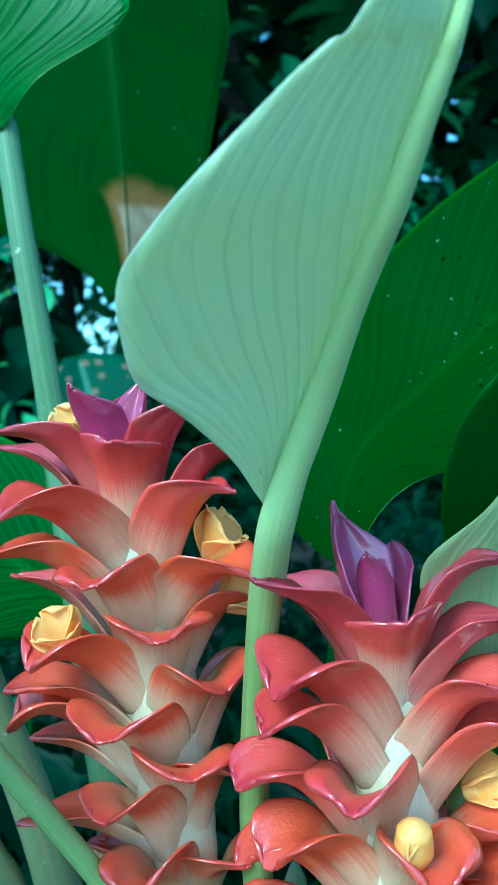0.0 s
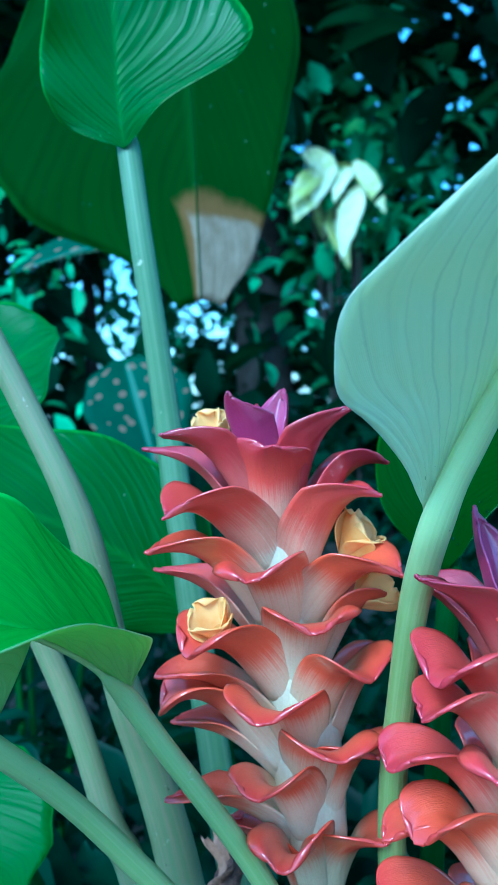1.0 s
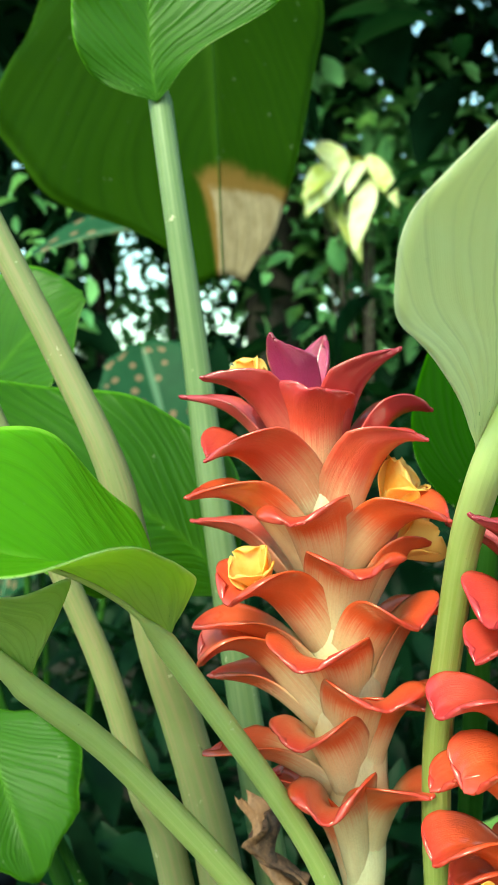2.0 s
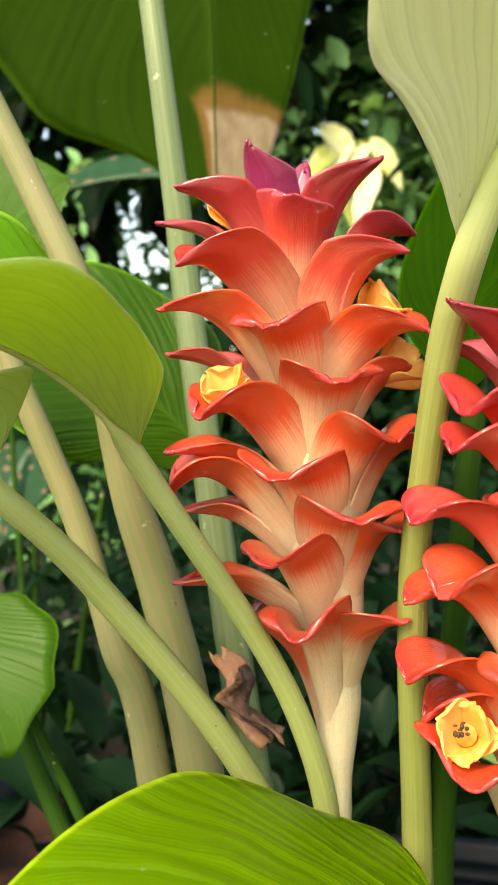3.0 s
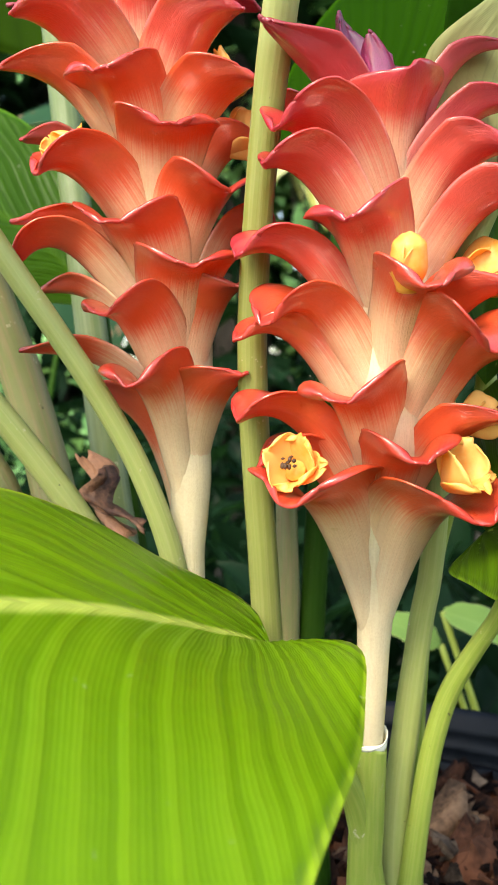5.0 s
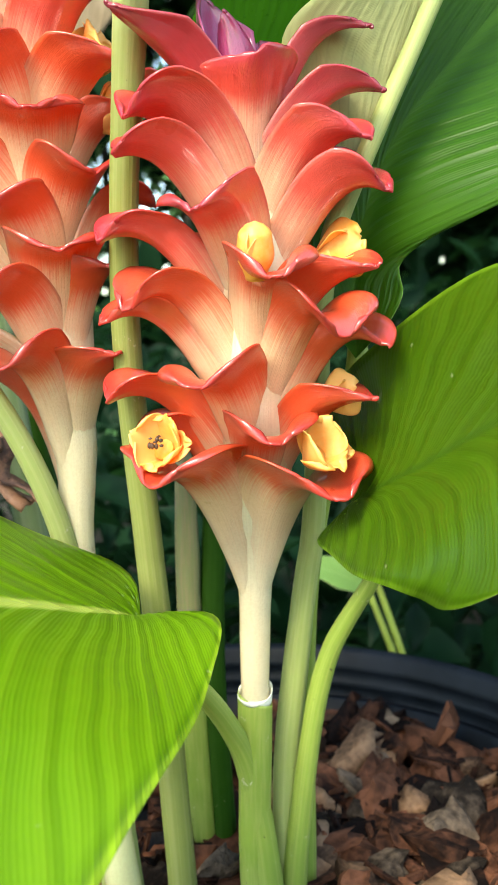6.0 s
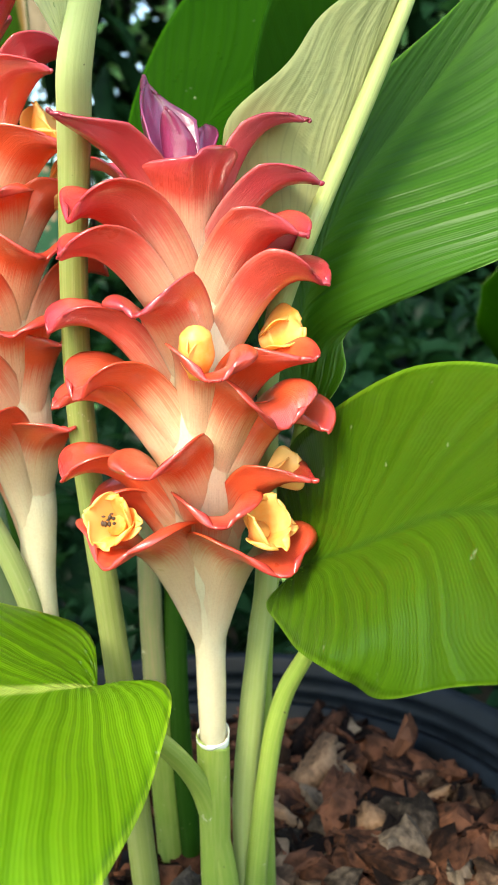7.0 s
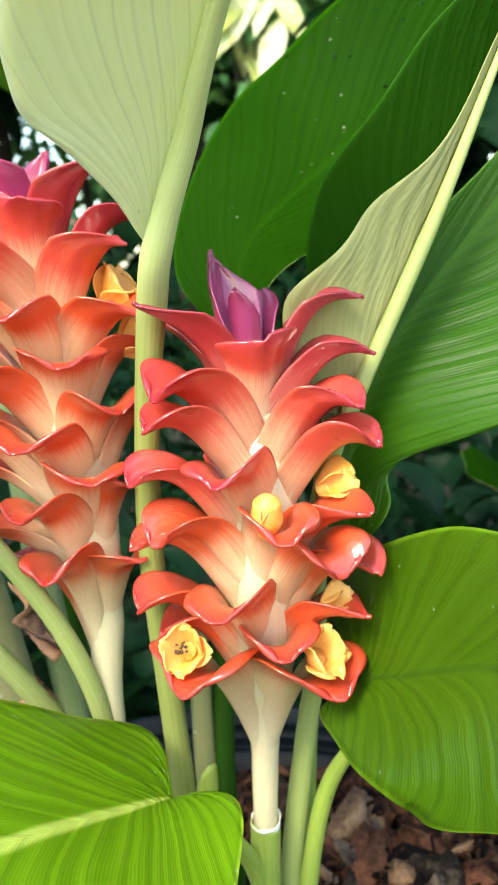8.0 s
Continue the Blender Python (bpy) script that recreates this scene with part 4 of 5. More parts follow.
# water drops on the two dark leaves
m, nt, WATER_B = mat("water", 0.03)
WATER = m
WATER_B.inputs["Transmission Weight"].default_value = 1.0
WATER_B.inputs["IOR"].default_value = 1.33
for owner, many, sd in ((WET_LEAF, 120, 17), (FOLDED_LEAF, 16, 23)):
    blade = [c for c in owner.children if c.name.startswith("blade")][0]
    rng = random.Random(sd)
    faces = [p for p in blade.data.polygons if p.material_index == 0]
    bm = bmesh.new()
    for cluster in range(many // 6):
        mid = rng.choice(faces).center
        near = sorted(faces, key=lambda p: (p.center - mid).length)[:60]
        for _ in range(6):
            f = rng.choice(near)
            r = rng.uniform(0.0003, 0.0010)
            turn = Vector((0, 0, 1)).rotation_difference(f.normal).to_matrix().to_4x4()
            bmesh.ops.create_icosphere(bm, subdivisions=2, radius=r, matrix=Matrix.Translation(f.center + f.normal * r * 0.15) @ turn @ Matrix.Diagonal((rng.uniform(0.9, 1.5), 1, 0.45, 1)))
    tagged(part("rainwater", bm, WATER, owner), "clear rain drops lying on the leaf", kind="stuff")

# bare old stalks, each wrapped in an older sheath
for label, pts, r, wraps in (
        ("thick pale green slanting stalk with brown scars", [(-0.020, 0.455, -0.01), (-0.0414, 0.445, 0.187), (-0.0537, 0.44, 0.261), (-0.064, 0.43, 0.31), (-0.074, 0.42, 0.383), (-0.096, 0.42, 0.44), (-0.117, 0.42, 0.488), (-0.17, 0.42, 0.61)], [(0, 0.012), (0.3, 0.0100), (0.5, 0.0080), (0.7, 0.0065), (1, 0.006)], ((0.0, 0.12, 0.0122, DRY),)),
        ("slanting green stalk with a dry sheath", [(-0.045, 0.45, -0.01), (-0.0639, 0.445, 0.188), (-0.0762, 0.44, 0.2356), (-0.0894, 0.44, 0.2886), (-0.1044, 0.44, 0.331), (-0.15, 0.44, 0.45)], [(0, 0.010), (0.3, 0.0080), (0.5, 0.0064), (1, 0.006)], ((0.0, 0.16, 0.0098, DRY),)),
        ("short pale green stalk between the flower spikes", [(0.059, 0.45, -0.01), (0.0602, 0.45, 0.116), (0.062, 0.45, 0.165), (0.064, 0.452, 0.215)], [(0, 0.0066), (0.6, 0.006), (0.95, 0.005), (1, 0.0015)], ((0.0, 0.3, 0.0068, STEM_GREEN),)),
):
    e = holder("ginger_stalk", pts[0], label, "stalk", "ginger stalks")
    tube("stem", pts, r, STEM_OLD, e, flat=0.9)
    for k, (f0, f1, rr, mm) in enumerate(wraps):
        sheath(e, pts, f0, f1, rr, mm, "dry brown peeling sheath" if mm is DRY else "", seed=k + 1)
    settle_under(e)

# a shrivelled brown scrap of sheath caught between the stalks
e = holder("dried_leaf", (-0.012, 0.42, 0.195), "shrivelled brown curled dry leaf scrap hanging on a stalk", "dry leaf")
for k, (o, turn, ln) in enumerate((((-0.026, 0.432, 0.232), 20, 0.036), ((-0.020, 0.428, 0.226), 75, 0.026))):
    grid = []
    for i in range(20):
        f = i / 19
        row = []
        for j in range(-5, 6):
            v = j / 5
            ang = radians(turn + 150 * f * v)
            w = 0.011 * math.sin(math.pi * min(0.98, f + 0.12)) ** 0.6
            c = Vector(o) + Vector((0.018 * f + 0.004 * math.sin(7 * f + k), -0.012 * f, -ln * f))
            n3 = noise.noise_vector(Vector((f * 3, v * 2, k * 5))) * 0.005
            row.append(c + Vector((math.cos(ang), math.sin(ang), 0.1 * v)) * w * v + Vector((0, -0.006 * (1 - v * v), 0)) * f + n3)
        grid.append(row)
    sheet("curl", grid, 0.0008, DRY, DRY, e)
settle_under(e)

# ---- pot, soil ----
POT_X, POT_Y, POT_R, POT_H = 0.06, 0.42, 0.215, 0.29


def lathe(name, profile, material, parent, at, label="", seg=64):
    verts, faces = [], []
    k = len(profile)
    for i in range(seg):
        a = 2 * math.pi * i / seg
        for r, z in profile:
            verts.append((at[0] + r * math.cos(a), at[1] + r * math.sin(a), at[2] + z))
    for i in range(seg):
        for j in range(k - 1):
            a, b = i * k + j, ((i + 1) % seg) * k + j
            faces.append((a, b, b + 1, a + 1))
    return mesh_object(name, verts, faces, [material], parent, label)


pot = holder("plant_pot", (POT_X, POT_Y, -POT_H), "large round black plastic plant pot with ribbed wall", "plant pot")
prof = [(0.0, 0.004), (0.165, 0.004), (0.17, 0.0), (0.178, 0.006), (0.205, 0.27), (0.21, 0.30), (0.2105, 0.306)]
prof += [(0.2035, 0.306), (0.2015, 0.268), (0.19, 0.1), (0.165, 0.012), (0.0, 0.012)]
lathe("wall", prof, PLASTIC, pot, (POT_X, POT_Y, -POT_H))
ring = [(0.2035, 0.262), (0.2125, 0.3075), (0.222, 0.31), (0.224, 0.335), (0.219, 0.338), (0.214, 0.334)]
for k in range(5):
    z = 0.325 - 0.011 * k
    ring += [(0.2135 - 0.0014 * k, z + 0.002), (0.2113 - 0.0014 * k, z), (0.2135 - 0.0014 * k, z - 0.002)]
ring += [(0.2035, 0.262)]
lathe("rim", ring, PLASTIC, pot, (POT_X, POT_Y, -POT_H), "ribbed rim of black plastic")
settle_under(pot)

rng = random.Random(5)
soil_v, soil_f = [], []
SEG, RINGS = 72, 26
for i in range(RINGS + 1):
    for k in range(SEG):
        r, a = 0.2045 * i / RINGS, 2 * math.pi * k / SEG
        x, y = POT_X + r * math.cos(a), POT_Y + r * math.sin(a)
        soil_v.append((x, y, -0.006 + 0.008 * noise.noise(Vector((x * 30, y * 30, 1))) + 0.004 * noise.noise(Vector((x * 90, y * 90, 2)))))
for i in range(RINGS):
    for k in range(SEG):
        a, b = i * SEG + k, i * SEG + (k + 1) % SEG
        soil_f.append((a, a + SEG, b + SEG, b))
soil = mesh_object("potting_mix", soil_v, soil_f, [SOIL])
tagged(soil, "dark damp potting mix filling the black pot", "soil", kind="structure")

# ---- ground and the garden behind ----
gv, gf = [], []
GN = 60
for i in range(GN + 1):
    for j in range(GN + 1):
        u, v = (i / GN * 2 - 1), (j / GN * 2 - 1)
        x, y = 400 * u ** 5 + 3 * u, 400 * v ** 5 + 3 * v
        gv.append((x, y, -POT_H - 0.005 + 0.03 * (noise.noise(Vector((x * 2, y * 2, 0))) - 1) * (abs(x - POT_X) > 0.4 or abs(y - POT_Y) > 0.4)))
for i in range(GN):
    for j in range(GN):
        a = i * (GN + 1) + j
        gf.append((a, a + GN + 1, a + GN + 2, a + 1))
tagged(mesh_object("ground", gv, gf, [EARTH]), "dark bare garden soil", "ground", kind="structure")


def leaf_cloud(name, label, material, count, place, size, seed, category="foliage"):
    """Many small pointed leaves in one mesh; place(rng) gives each one's foot."""
    r = random.Random(seed)
    verts, faces = [], []
    for _ in range(count):
        p = Vector(place(r))
        ln = r.uniform(*size)
        d = Vector((r.uniform(-1, 1), r.uniform(-1, 0.6), r.uniform(-1.1, 0.5))).normalized()
        side = d.cross(Vector((r.uniform(-0.6, 0.6), r.uniform(-0.6, 0.6), 1))).normalized()
        u = side.cross(d)
        w = ln * r.uniform(0.16, 0.3)
        o = len(verts)
        for s, ws, h in ((0, 0.1, 0), (0.3, 0.9, 0.06), (0.6, 1.0, 0.06), (0.85, 0.5, 0.0), (1, 0.02, -0.08)):
            c = p + d * ln * s + u * ln * h
            verts += [c - side * w * ws + u * w * 0.35 * ws, c - u * w * 0.1, c + side * w * ws + u * w * 0.35 * ws]
        for k in range(4):
            a = o + 3 * k
            faces += [(a, a + 1, a + 4, a + 3), (a + 1, a + 2, a + 5, a + 4)]
    return tagged(mesh_object(name, verts, faces, [material]), label, category, kind="stuff")


# openings through the hedge to the bright sky behind: large ones, then a scatter of small ones
GAPS = [(-0.46, 3.2, 0.84, 0.21), (-0.36, 3.2, 0.64, 0.13), (-0.25, 3.2, 0.82, 0.11), (0.10, 3.2, 0.80, 0.07), (0.31, 3.2, 1.01, 0.08), (0.54, 3.2, 1.40, 0.07), (-0.65, 3.2, 0.64, 0.06), (0.42, 3.2, 1.23, 0.07), (0.36, 3.2, 1.36, 0.06), (0.56, 3.2, 1.70, 0.05), (-0.64, 3.2, 1.06, 0.04), (0.16, 3.2, 1.06, 0.04), (0.24, 3.2, 0.9, 0.05)]
rng = random.Random(31)
GAPS += [(rng.gauss(0.3, 0.28), 3.2, rng.gauss(1.08, 0.26), rng.uniform(0.018, 0.05)) for _ in range(70)]
GAPS += [(rng.uniform(-1.1, 1.2), 3.2, rng.uniform(0.45, 1.9), rng.uniform(0.012, 0.03)) for _ in range(40)]
GAPS += [(rng.gauss(0.62, 0.14), 3.2, rng.gauss(1.32, 0.22), rng.uniform(0.012, 0.034)) for _ in range(70)]


def hedge(r):
    while True:
        x, y, z = r.uniform(-2.6, 2.8), r.uniform(2.0, 4.2), r.uniform(-0.3, 3.6)
        k = 3.2 / y
        if not (1.9 < y < 2.5 and abs(x - 0.17) < 0.2 and 0.65 < z < 1.1) and all(math.hypot(x * k - gx, (z - 0.42) * k + 0.42 - gz) > gr * r.uniform(0.85, 1.5) for gx, _, gz, gr in GAPS):
            return x, y, z


def set_back(k):
    """From the garden's plan to its place: turned a little to the side and k times as far and as large."""
    return Matrix.Translation((0.024, 0.010, 0.421)) @ Matrix.Rotation(0.040, 4, "Z") @ Matrix.Scale(k, 4) @ Matrix.Translation((-0.010, -0.015, -0.42))


FAR = set_back(2.0)
leaf_cloud("shrubbery", "dense shrubs coloured dark green as in deep shade", FOLIAGE_SHADED, 26000, hedge, (0.08, 0.24), 3).data.transform(FAR)


def lit(r):
    k = r.random()
    c = ((-0.42, 3.4, 0.75, 0.3), (0.35, 3.2, 1.0, 0.22), (0.45, 3.4, 1.3, 0.26), (0.25, 2.6, 0.95, 0.2))[int(k * 4)]
    return c[0] + r.gauss(0, c[3]), c[1] + r.uniform(-0.3, 0.5), c[2] + r.gauss(0, c[3])


leaf_cloud("shrubbery", "leaves coloured pale green as if sunlit, among dark shrubs", FOLIAGE_LIT, 5200, lit, (0.035, 0.10), 8).data.transform(FAR)
# trunks in the shade
for label, pts, r in (("dark slender tree trunk in shade", [(0.0, 2.6, -0.32), (-0.02, 2.6, 0.6), (0.02, 2.65, 1.4), (-0.05, 2.7, 3.0)], 0.07), ("dark slender tree trunk in shade", [(-0.62, 3.0, -0.32), (-0.58, 3.0, 0.8), (-0.63, 3.05, 1.8), (-0.6, 3.1, 3.2)], 0.02), ("dark slender tree trunk in shade", [(-0.33, 3.1, -0.32), (-0.36, 3.1, 0.8), (-0.30, 3.1, 1.8), (-0.4, 3.1, 3.2)], 0.012)):
    pts = [FAR @ Vector(p) for p in pts]
    pts[0].z = -0.32
    e = holder("tree", pts[0], label, "tree", "trees")
    tube("trunk", pts, [(0, r * 2.4), (1, r * 1.6)], TRUNK, e, sides=12, n=24)
    settle_under(e)


# ---- bark mulch on the soil ----
def chip_mesh(seed):
    r = random.Random(seed)
    bm = bmesh.new()
    bmesh.ops.create_cube(bm, size=1)
    bmesh.ops.subdivide_edges(bm, edges=bm.edges[:], cuts=2, use_grid_fill=True)
    lx, ly, lz = r.uniform(0.012, 0.036), r.uniform(0.008, 0.020), r.uniform(0.004, 0.016)
    off = Vector((r.uniform(0, 50), r.uniform(0, 50), 0))
    for v in bm.verts:
        n1 = noise.noise(v.co * 1.4 + off)
        v.co.x = v.co.x * lx * (1 + 0.8 * n1)
        v.co.y = v.co.y * ly * (1 + 0.9 * noise.noise(v.co * 2 + off * 2)) * (1 - 0.5 * abs(v.co.x / lx))
        v.co.z = v.co.z * lz + 0.25 * lx * (v.co.x / lx) ** 2 * r.choice((-1, 1)) * 0.4 + 0.002 * n1
        v.co += noise.noise_vector(v.co * 160 + off) * 0.0022
    me = bpy.data.meshes.new("bark_chip")
    bm.to_mesh(me)
    bm.free()
    # some are rounded lumps, others splintered
    me.polygons.foreach_set("use_smooth", [seed % 3 == 0] * len(me.polygons))
    me.materials.append(BARK_PALE if seed % 6 == 0 else BARK_GREY if seed % 8 == 1 else BARK)
    return me


CHIPS = [chip_mesh(k) for k in range(16)]
rng = random.Random(11)
count = 0
while count < 290:
    a, r = rng.uniform(0, 2 * math.pi), 0.198 * math.sqrt(rng.random())
    x, y = POT_X + r * math.cos(a), POT_Y + r * math.sin(a)
    # most of the bark that shows lies right of and behind the stalks
    if (x < 0.07 and rng.random() < 0.8) or y < 0.3 or math.hypot(x - 0.095, y - 0.395) < 0.022:
        continue
    ob = new("bark_chip", CHIPS[rng.randrange(len(CHIPS))])
    ob.parent = soil
    tilt = 35 if count % 3 else 70
    ob.matrix_local = Matrix.Translation((x, y, rng.uniform(-0.001, 0.009))) @ Euler((radians(rng.uniform(-tilt, tilt)), radians(rng.uniform(-tilt, tilt)), rng.uniform(0, 6.28))).to_matrix().to_4x4() @ Matrix.Scale(rng.uniform(0.8, 1.75), 4)
    count += 1


verts, faces = [], []
rng = random.Random(41)
while len(faces) < 4200:
    a, r = rng.uniform(0, 2 * math.pi), 0.2 * math.sqrt(rng.random())
    x, y = POT_X + r * math.cos(a), POT_Y + r * math.sin(a)
    if x < 0.0 or y < 0.3:
        continue
    d = Vector((rng.uniform(-1, 1), rng.uniform(-1, 1), rng.uniform(-0.5, 0.5))).normalized()
    side = d.cross(Vector((rng.uniform(-0.5, 0.5), rng.uniform(-0.5, 0.5), 1))).normalized()
    u = side.cross(d)
    ln, w, h = rng.uniform(0.004, 0.012), rng.uniform(0.0008, 0.0022), rng.uniform(0.0006, 0.0016)
    c = Vector((x, y, rng.uniform(0.001, 0.016)))
    o = len(verts)
    for e1 in (-1, 1):
        for e2, e3 in ((-1, -1), (1, -1), (1, 1), (-1, 1)):
            verts.append(c + d * ln * e1 * rng.uniform(0.7, 1.1) + side * w * e2 * rng.uniform(0.5, 1.2) + u * h * e3)
    faces += [(o, o + 3, o + 2, o + 1), (o + 4, o + 5, o + 6, o + 7), (o, o + 1, o + 5, o + 4), (o + 1, o + 2, o + 6, o + 5), (o + 2, o + 3, o + 7, o + 6), (o + 3, o, o + 4, o + 7)]
tagged(mesh_object("bark_crumbs", verts, faces, [BARK], soil, smooth=False), "small brown slivers of bark", kind="stuff")

# ---- other pots and plants beyond ----
def small_pot(label, at, r, h, material):
    e = holder("plant_pot", at, label, "plant pot", "small pots")
    lathe("wall", [(0.0, 0.004), (r * 0.72, 0.0), (r * 0.76, 0.004), (r * 0.95, h * 0.82), (r * 0.90, h * 0.82), (r * 0.88, h * 0.8), (0.0, h * 0.78)], material, e, at, seg=40)
    lathe("rim", [(r * 0.9, h * 0.822), (r * 1.02, h * 0.822), (r * 1.05, h), (r * 0.97, h), (r * 0.9, h * 0.822)], material, e, at, seg=40)
    settle_under(e)
    return e


small_pot("small terracotta pot in shade", (-0.24, 0.86, -0.29), 0.11, 0.23, TERRACOTTA_SHADED)
small_pot("small black plastic nursery pot", (-0.42, 0.98, -0.29), 0.12, 0.26, PLASTIC)
small_pot("small black plastic nursery pot", (0.48, 0.95, -0.29), 0.13, 0.24, PLASTIC)


def low_plants(r):
    while True:
        x, y = r.gauss(0.05, 0.75), 0.72 + abs(r.gauss(0, 1.1))
        if math.hypot(x - POT_X, y - POT_Y) > 0.28 and y < 3.6:
            return x, y, -0.3 + r.random() ** 1.6 * (0.36 + 0.2 * min(1.5, y - 0.7))


leaf_cloud("undergrowth", "low leafy undergrowth coloured dark green as in shade", FOLIAGE_SHADED, 5200, low_plants, (0.04, 0.11), 21)


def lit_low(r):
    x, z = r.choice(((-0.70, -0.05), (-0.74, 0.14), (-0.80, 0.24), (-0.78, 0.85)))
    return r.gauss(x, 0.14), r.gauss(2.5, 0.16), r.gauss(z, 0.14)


leaf_cloud("undergrowth", "small leaves coloured bright green as if catching the light", FOLIAGE_LIT, 230, lit_low, (0.04, 0.10), 29)


def bush(label, foot, leaves, top, under, seed, name, cat, stem_mat=STEM_GREEN):
    """A small potted foliage plant: leaf blades, each on a thin stalk from one foot."""
    e = holder(name, foot, label, cat)
    for k, (tip, base, w, up) in enumerate(leaves):
        b, t = Vector(base), Vector(tip)
        f = Vector(foot)
        tube("leaf_stalk", [f, f.lerp(b, 0.6) + Vector((0, 0, 0.02)), b], [(0, 0.004), (1, 0.0025)], stem_mat, e, sides=8, n=16)
        n, m = 20, 5
        u = Vector(up).normalized()
        grid = []
        for i in range(n):
            s_ = i / (n - 1)
            p = b.lerp(t, s_) + u * 0.10 * (t - b).length * math.sin(math.pi * s_ * 0.9)
            d = (t - b).normalized()
            side = d.cross(u).normalized()
            ww = w * lerp_table([(0, 0.25), (0.15, 0.8), (0.4, 1.0), (0.7, 0.75), (0.92, 0.25), (1, 0.02)], s_)
            grid.append([p + side * ww * j / m + u * ww * 0.25 * abs(j / m) for j in range(-m, m + 1)])
        sheet("leaf_blade", grid, 0.0008, top, under, e)
    settle_under(e)
    return e


def further(e, k):
    """Set a plant further back and root it in the ground."""
    m, at = set_back(k), e.location.copy()
    e.location = ((m @ at).x, (m @ at).y, -0.30)
    for o in e.children:
        o.data.transform(Matrix.Translation(-e.location) @ m @ Matrix.Translation(at))


def spotted_material():
    m, nt, b = mat("spotted_leaf", 0.5)
    b.inputs["Specular IOR Level"].default_value = 0.05
    tc = nt.nodes.new("ShaderNodeTexCoord")
    sep = nt.nodes.new("ShaderNodeSeparateXYZ")
    nt.links.new(tc.outputs["UV"], sep.inputs[0])
    out = maths(nt, "ABSOLUTE", maths(nt, "SUBTRACT", sep.outputs[0], 0.5))
    vor = nt.nodes.new("ShaderNodeTexVoronoi")
    vor.inputs["Scale"].default_value = 1.0
    nt.links.new(coords(nt, (7, 10, 1)), vor.inputs["Vector"])
    spots = ramp(nt, vor.outputs["Distance"], [(0.22, (1, 1, 1)), (0.34, (0, 0, 0))])
    col = mix(nt, noise_tex(nt, coords(nt, uv=False), 30, 3), (0.010, 0.036, 0.018), (0.02, 0.065, 0.03))
    col = mix(nt, maths(nt, "MULTIPLY", spots, 0.6), col, (0.24, 0.13, 0.09))
    col = mix(nt, ramp(nt, out, [(0.01, (0.6, 0.6, 0.6)), (0.05, (0, 0, 0))]), col, (0.12, 0.20, 0.13))
    nt.links.new(col, b.inputs["Base Color"])
    return m


SPOTTED = spotted_material()
spotted = bush("dark green foliage plant with pink-spotted leaves and pale veins", (-0.24, 0.86, -0.10),
     [((-0.115, 1.0, 0.345), (-0.150, 1.04, 0.49), 0.06, (0.1, -0.9, 0.4)), ((-0.05, 1.05, 0.60), (-0.28, 1.08, 0.60), 0.05, (0, -0.5, 0.85)), ((-0.36, 1.0, 0.42), (-0.29, 1.0, 0.55), 0.06, (-0.3, -0.8, 0.5)), ((-0.30, 0.95, 0.22), (-0.26, 0.98, 0.33), 0.05, (-0.1, -0.8, 0.5))], SPOTTED, LEAF_UNDER_GREEN, 1, "spotted_plant", "plant", STEM_DARK)
further(spotted, 1.4)
bush("green rounded leaf on a stalk at the edge of the pot", (-0.06, 0.50, -0.012),
     [((-0.150, 0.495, 0.160), (-0.196, 0.545, 0.236), 0.046, (0.35, -0.85, 0.4))], LEAF_TOP, LEAF_UNDER_GREEN, 2, "seedling", "plant", STEM_DARK)
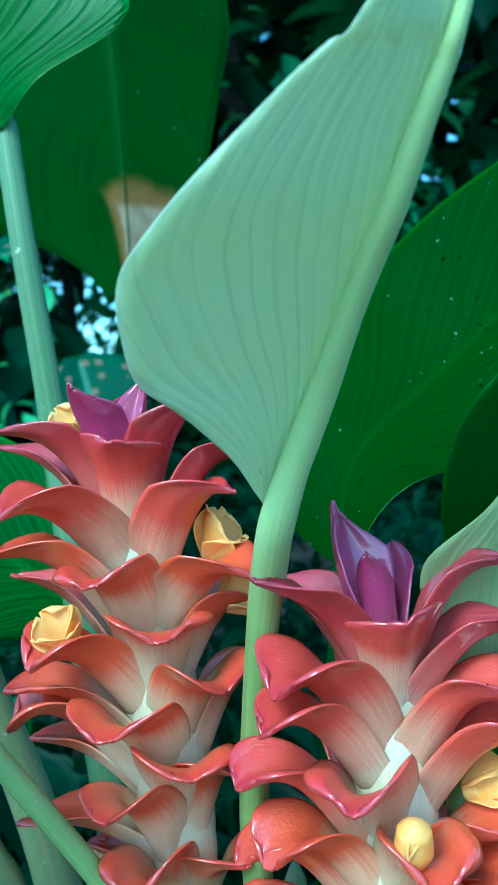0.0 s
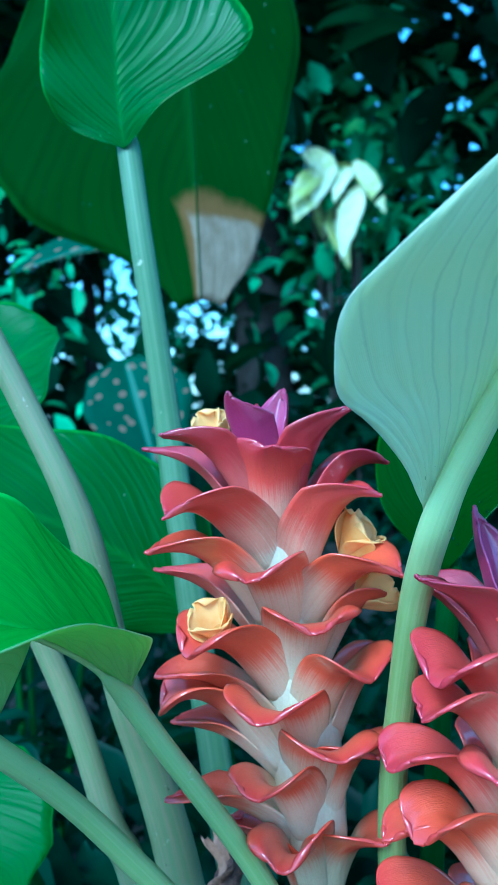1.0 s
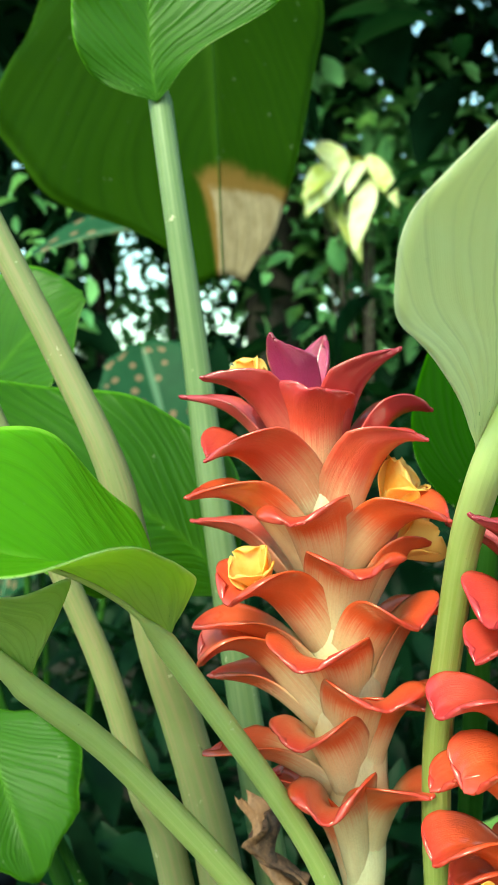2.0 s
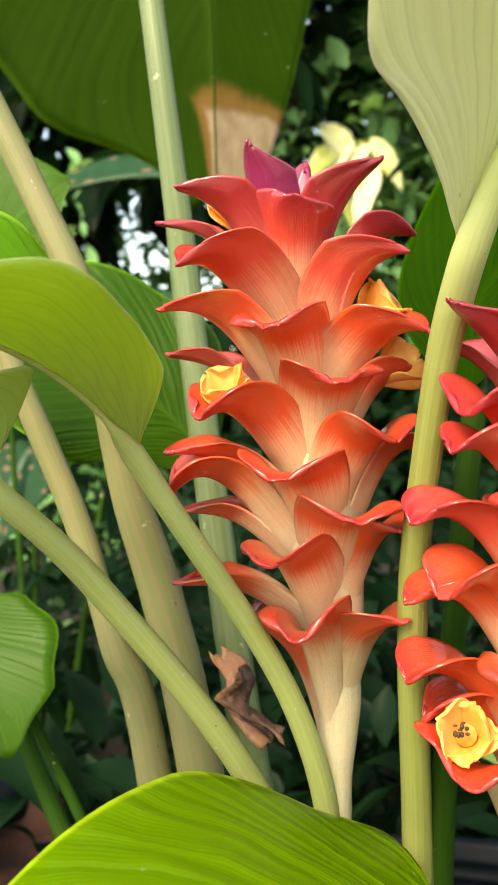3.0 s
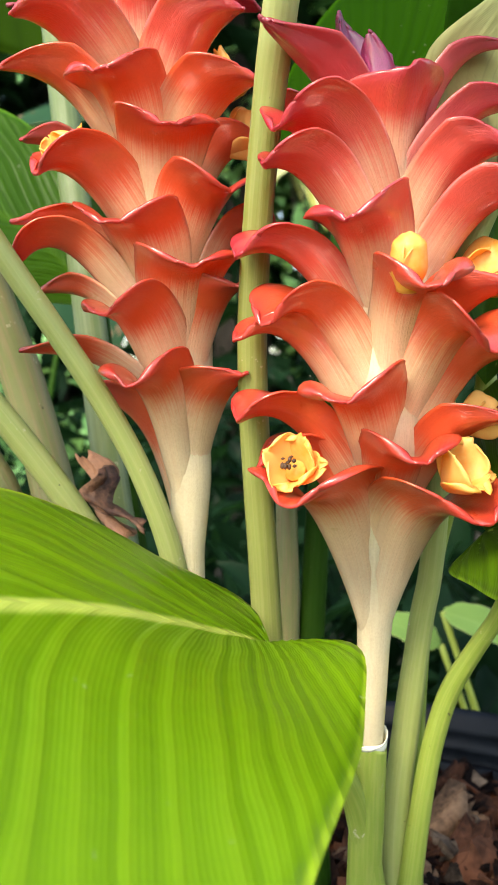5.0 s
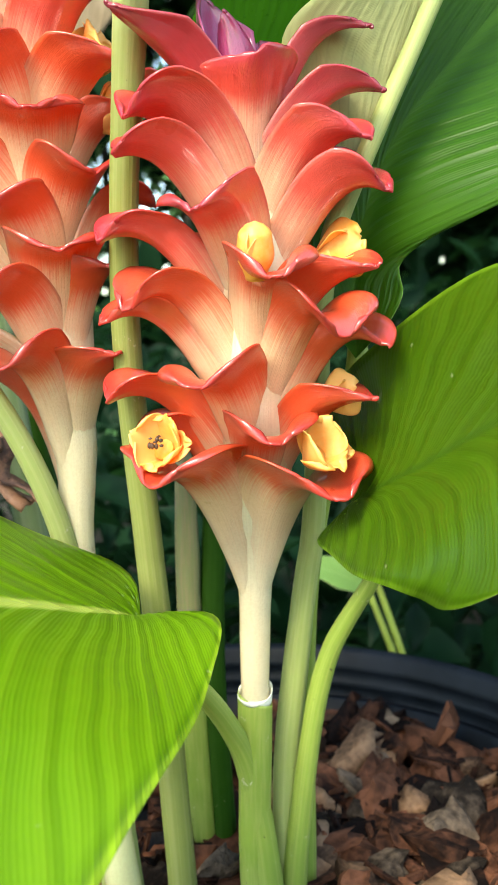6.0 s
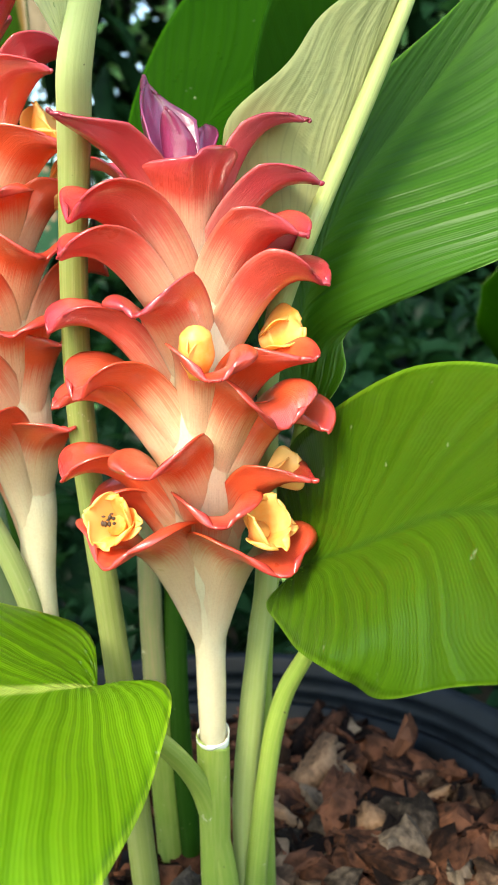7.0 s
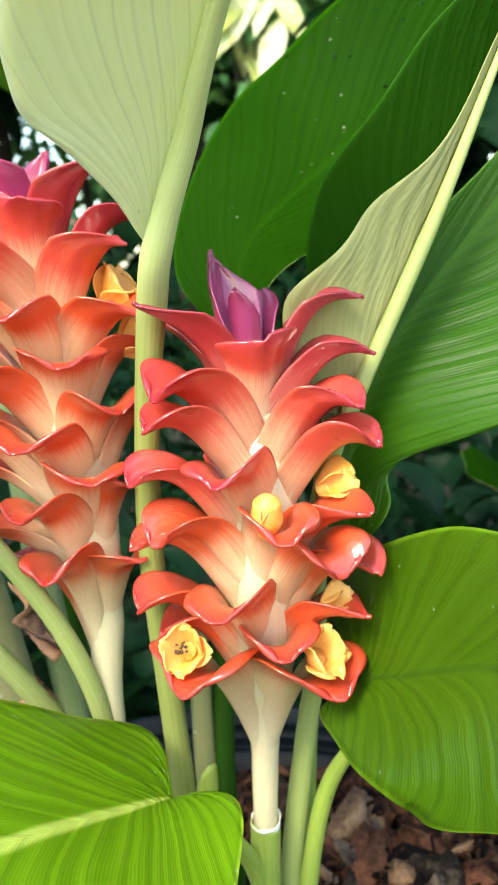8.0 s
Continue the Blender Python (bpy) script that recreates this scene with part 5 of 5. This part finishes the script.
bush("dark green leafy plant in deep shade", (0.48, 0.95, -0.1),
     [((0.36, 0.86, 0.32), (0.40, 0.92, 0.20), 0.05, (-0.3, -0.8, 0.5)), ((0.46, 0.90, 0.42), (0.46, 0.94, 0.26), 0.055, (0, -0.8, 0.5)), ((0.30, 0.85, 0.16), (0.38, 0.92, 0.12), 0.05, (-0.3, -0.6, 0.7)), ((0.40, 0.95, 0.52), (0.46, 0.97, 0.38), 0.05, (-0.3, -0.8, 0.5)), ((0.55, 0.85, 0.30), (0.52, 0.92, 0.18), 0.05, (0.2, -0.8, 0.5))], LEAF_SHADED, LEAF_UNDER_GREEN, 3, "shade_plant", "plant", STEM_DARK)
bush("pale variegated green leaf plant behind the pot", (0.26, 0.72, -0.29),
     [((0.235, 0.70, 0.055), (0.17, 0.70, 0.09), 0.014, (0, -0.7, 0.7)), ((0.12, 0.72, 0.08), (0.17, 0.72, 0.06), 0.014, (0, -0.7, 0.7))], LEAF_UNDER_GREEN, LEAF_UNDER_GREEN, 4, "variegated_plant", "plant")
shrub = bush("yellow and white variegated shrub leaves in dappled light", (0.19, 2.42, -0.3),
     [((0.07, 2.26, 0.90), (0.15, 2.32, 0.99), 0.028, (0.3, -0.8, 0.6)), ((0.18, 2.28, 0.90), (0.23, 2.34, 1.00), 0.023, (-0.2, -0.8, 0.7)), ((0.17, 2.40, 0.91), (0.24, 2.46, 1.04), 0.031, (0.2, -0.8, 0.6)), ((0.30, 2.26, 0.86), (0.24, 2.32, 1.01), 0.024, (-0.0, -0.8, 0.2)), ((0.21, 2.41, 0.80), (0.25, 2.47, 1.01), 0.030, (0.3, -0.8, 0.6)), ((0.18, 2.32, 0.91), (0.19, 2.38, 1.01), 0.026, (0.3, -0.8, 0.2)), ((0.15, 2.37, 0.83), (0.13, 2.43, 0.97), 0.027, (0.4, -0.8, 0.3)), ((0.13, 2.28, 0.89), (0.18, 2.34, 1.02), 0.032, (-0.1, -0.8, 0.5)), ((0.19, 2.26, 0.76), (0.25, 2.32, 0.95), 0.031, (-0.2, -0.8, 0.4)), ((0.21, 2.33, 0.74), (0.14, 2.39, 0.95), 0.035, (0.2, -0.8, 0.7)), ((0.20, 2.30, 0.92), (0.12, 2.36, 1.06), 0.035, (0.1, -0.8, 0.6)), ((0.08, 2.28, 0.86), (0.16, 2.34, 0.99), 0.035, (-0.1, -0.8, 0.2))], VARIEGATED, VARIEGATED, 5, "variegated_shrub", "shrub", TRUNK)
further(shrub, 2.0)
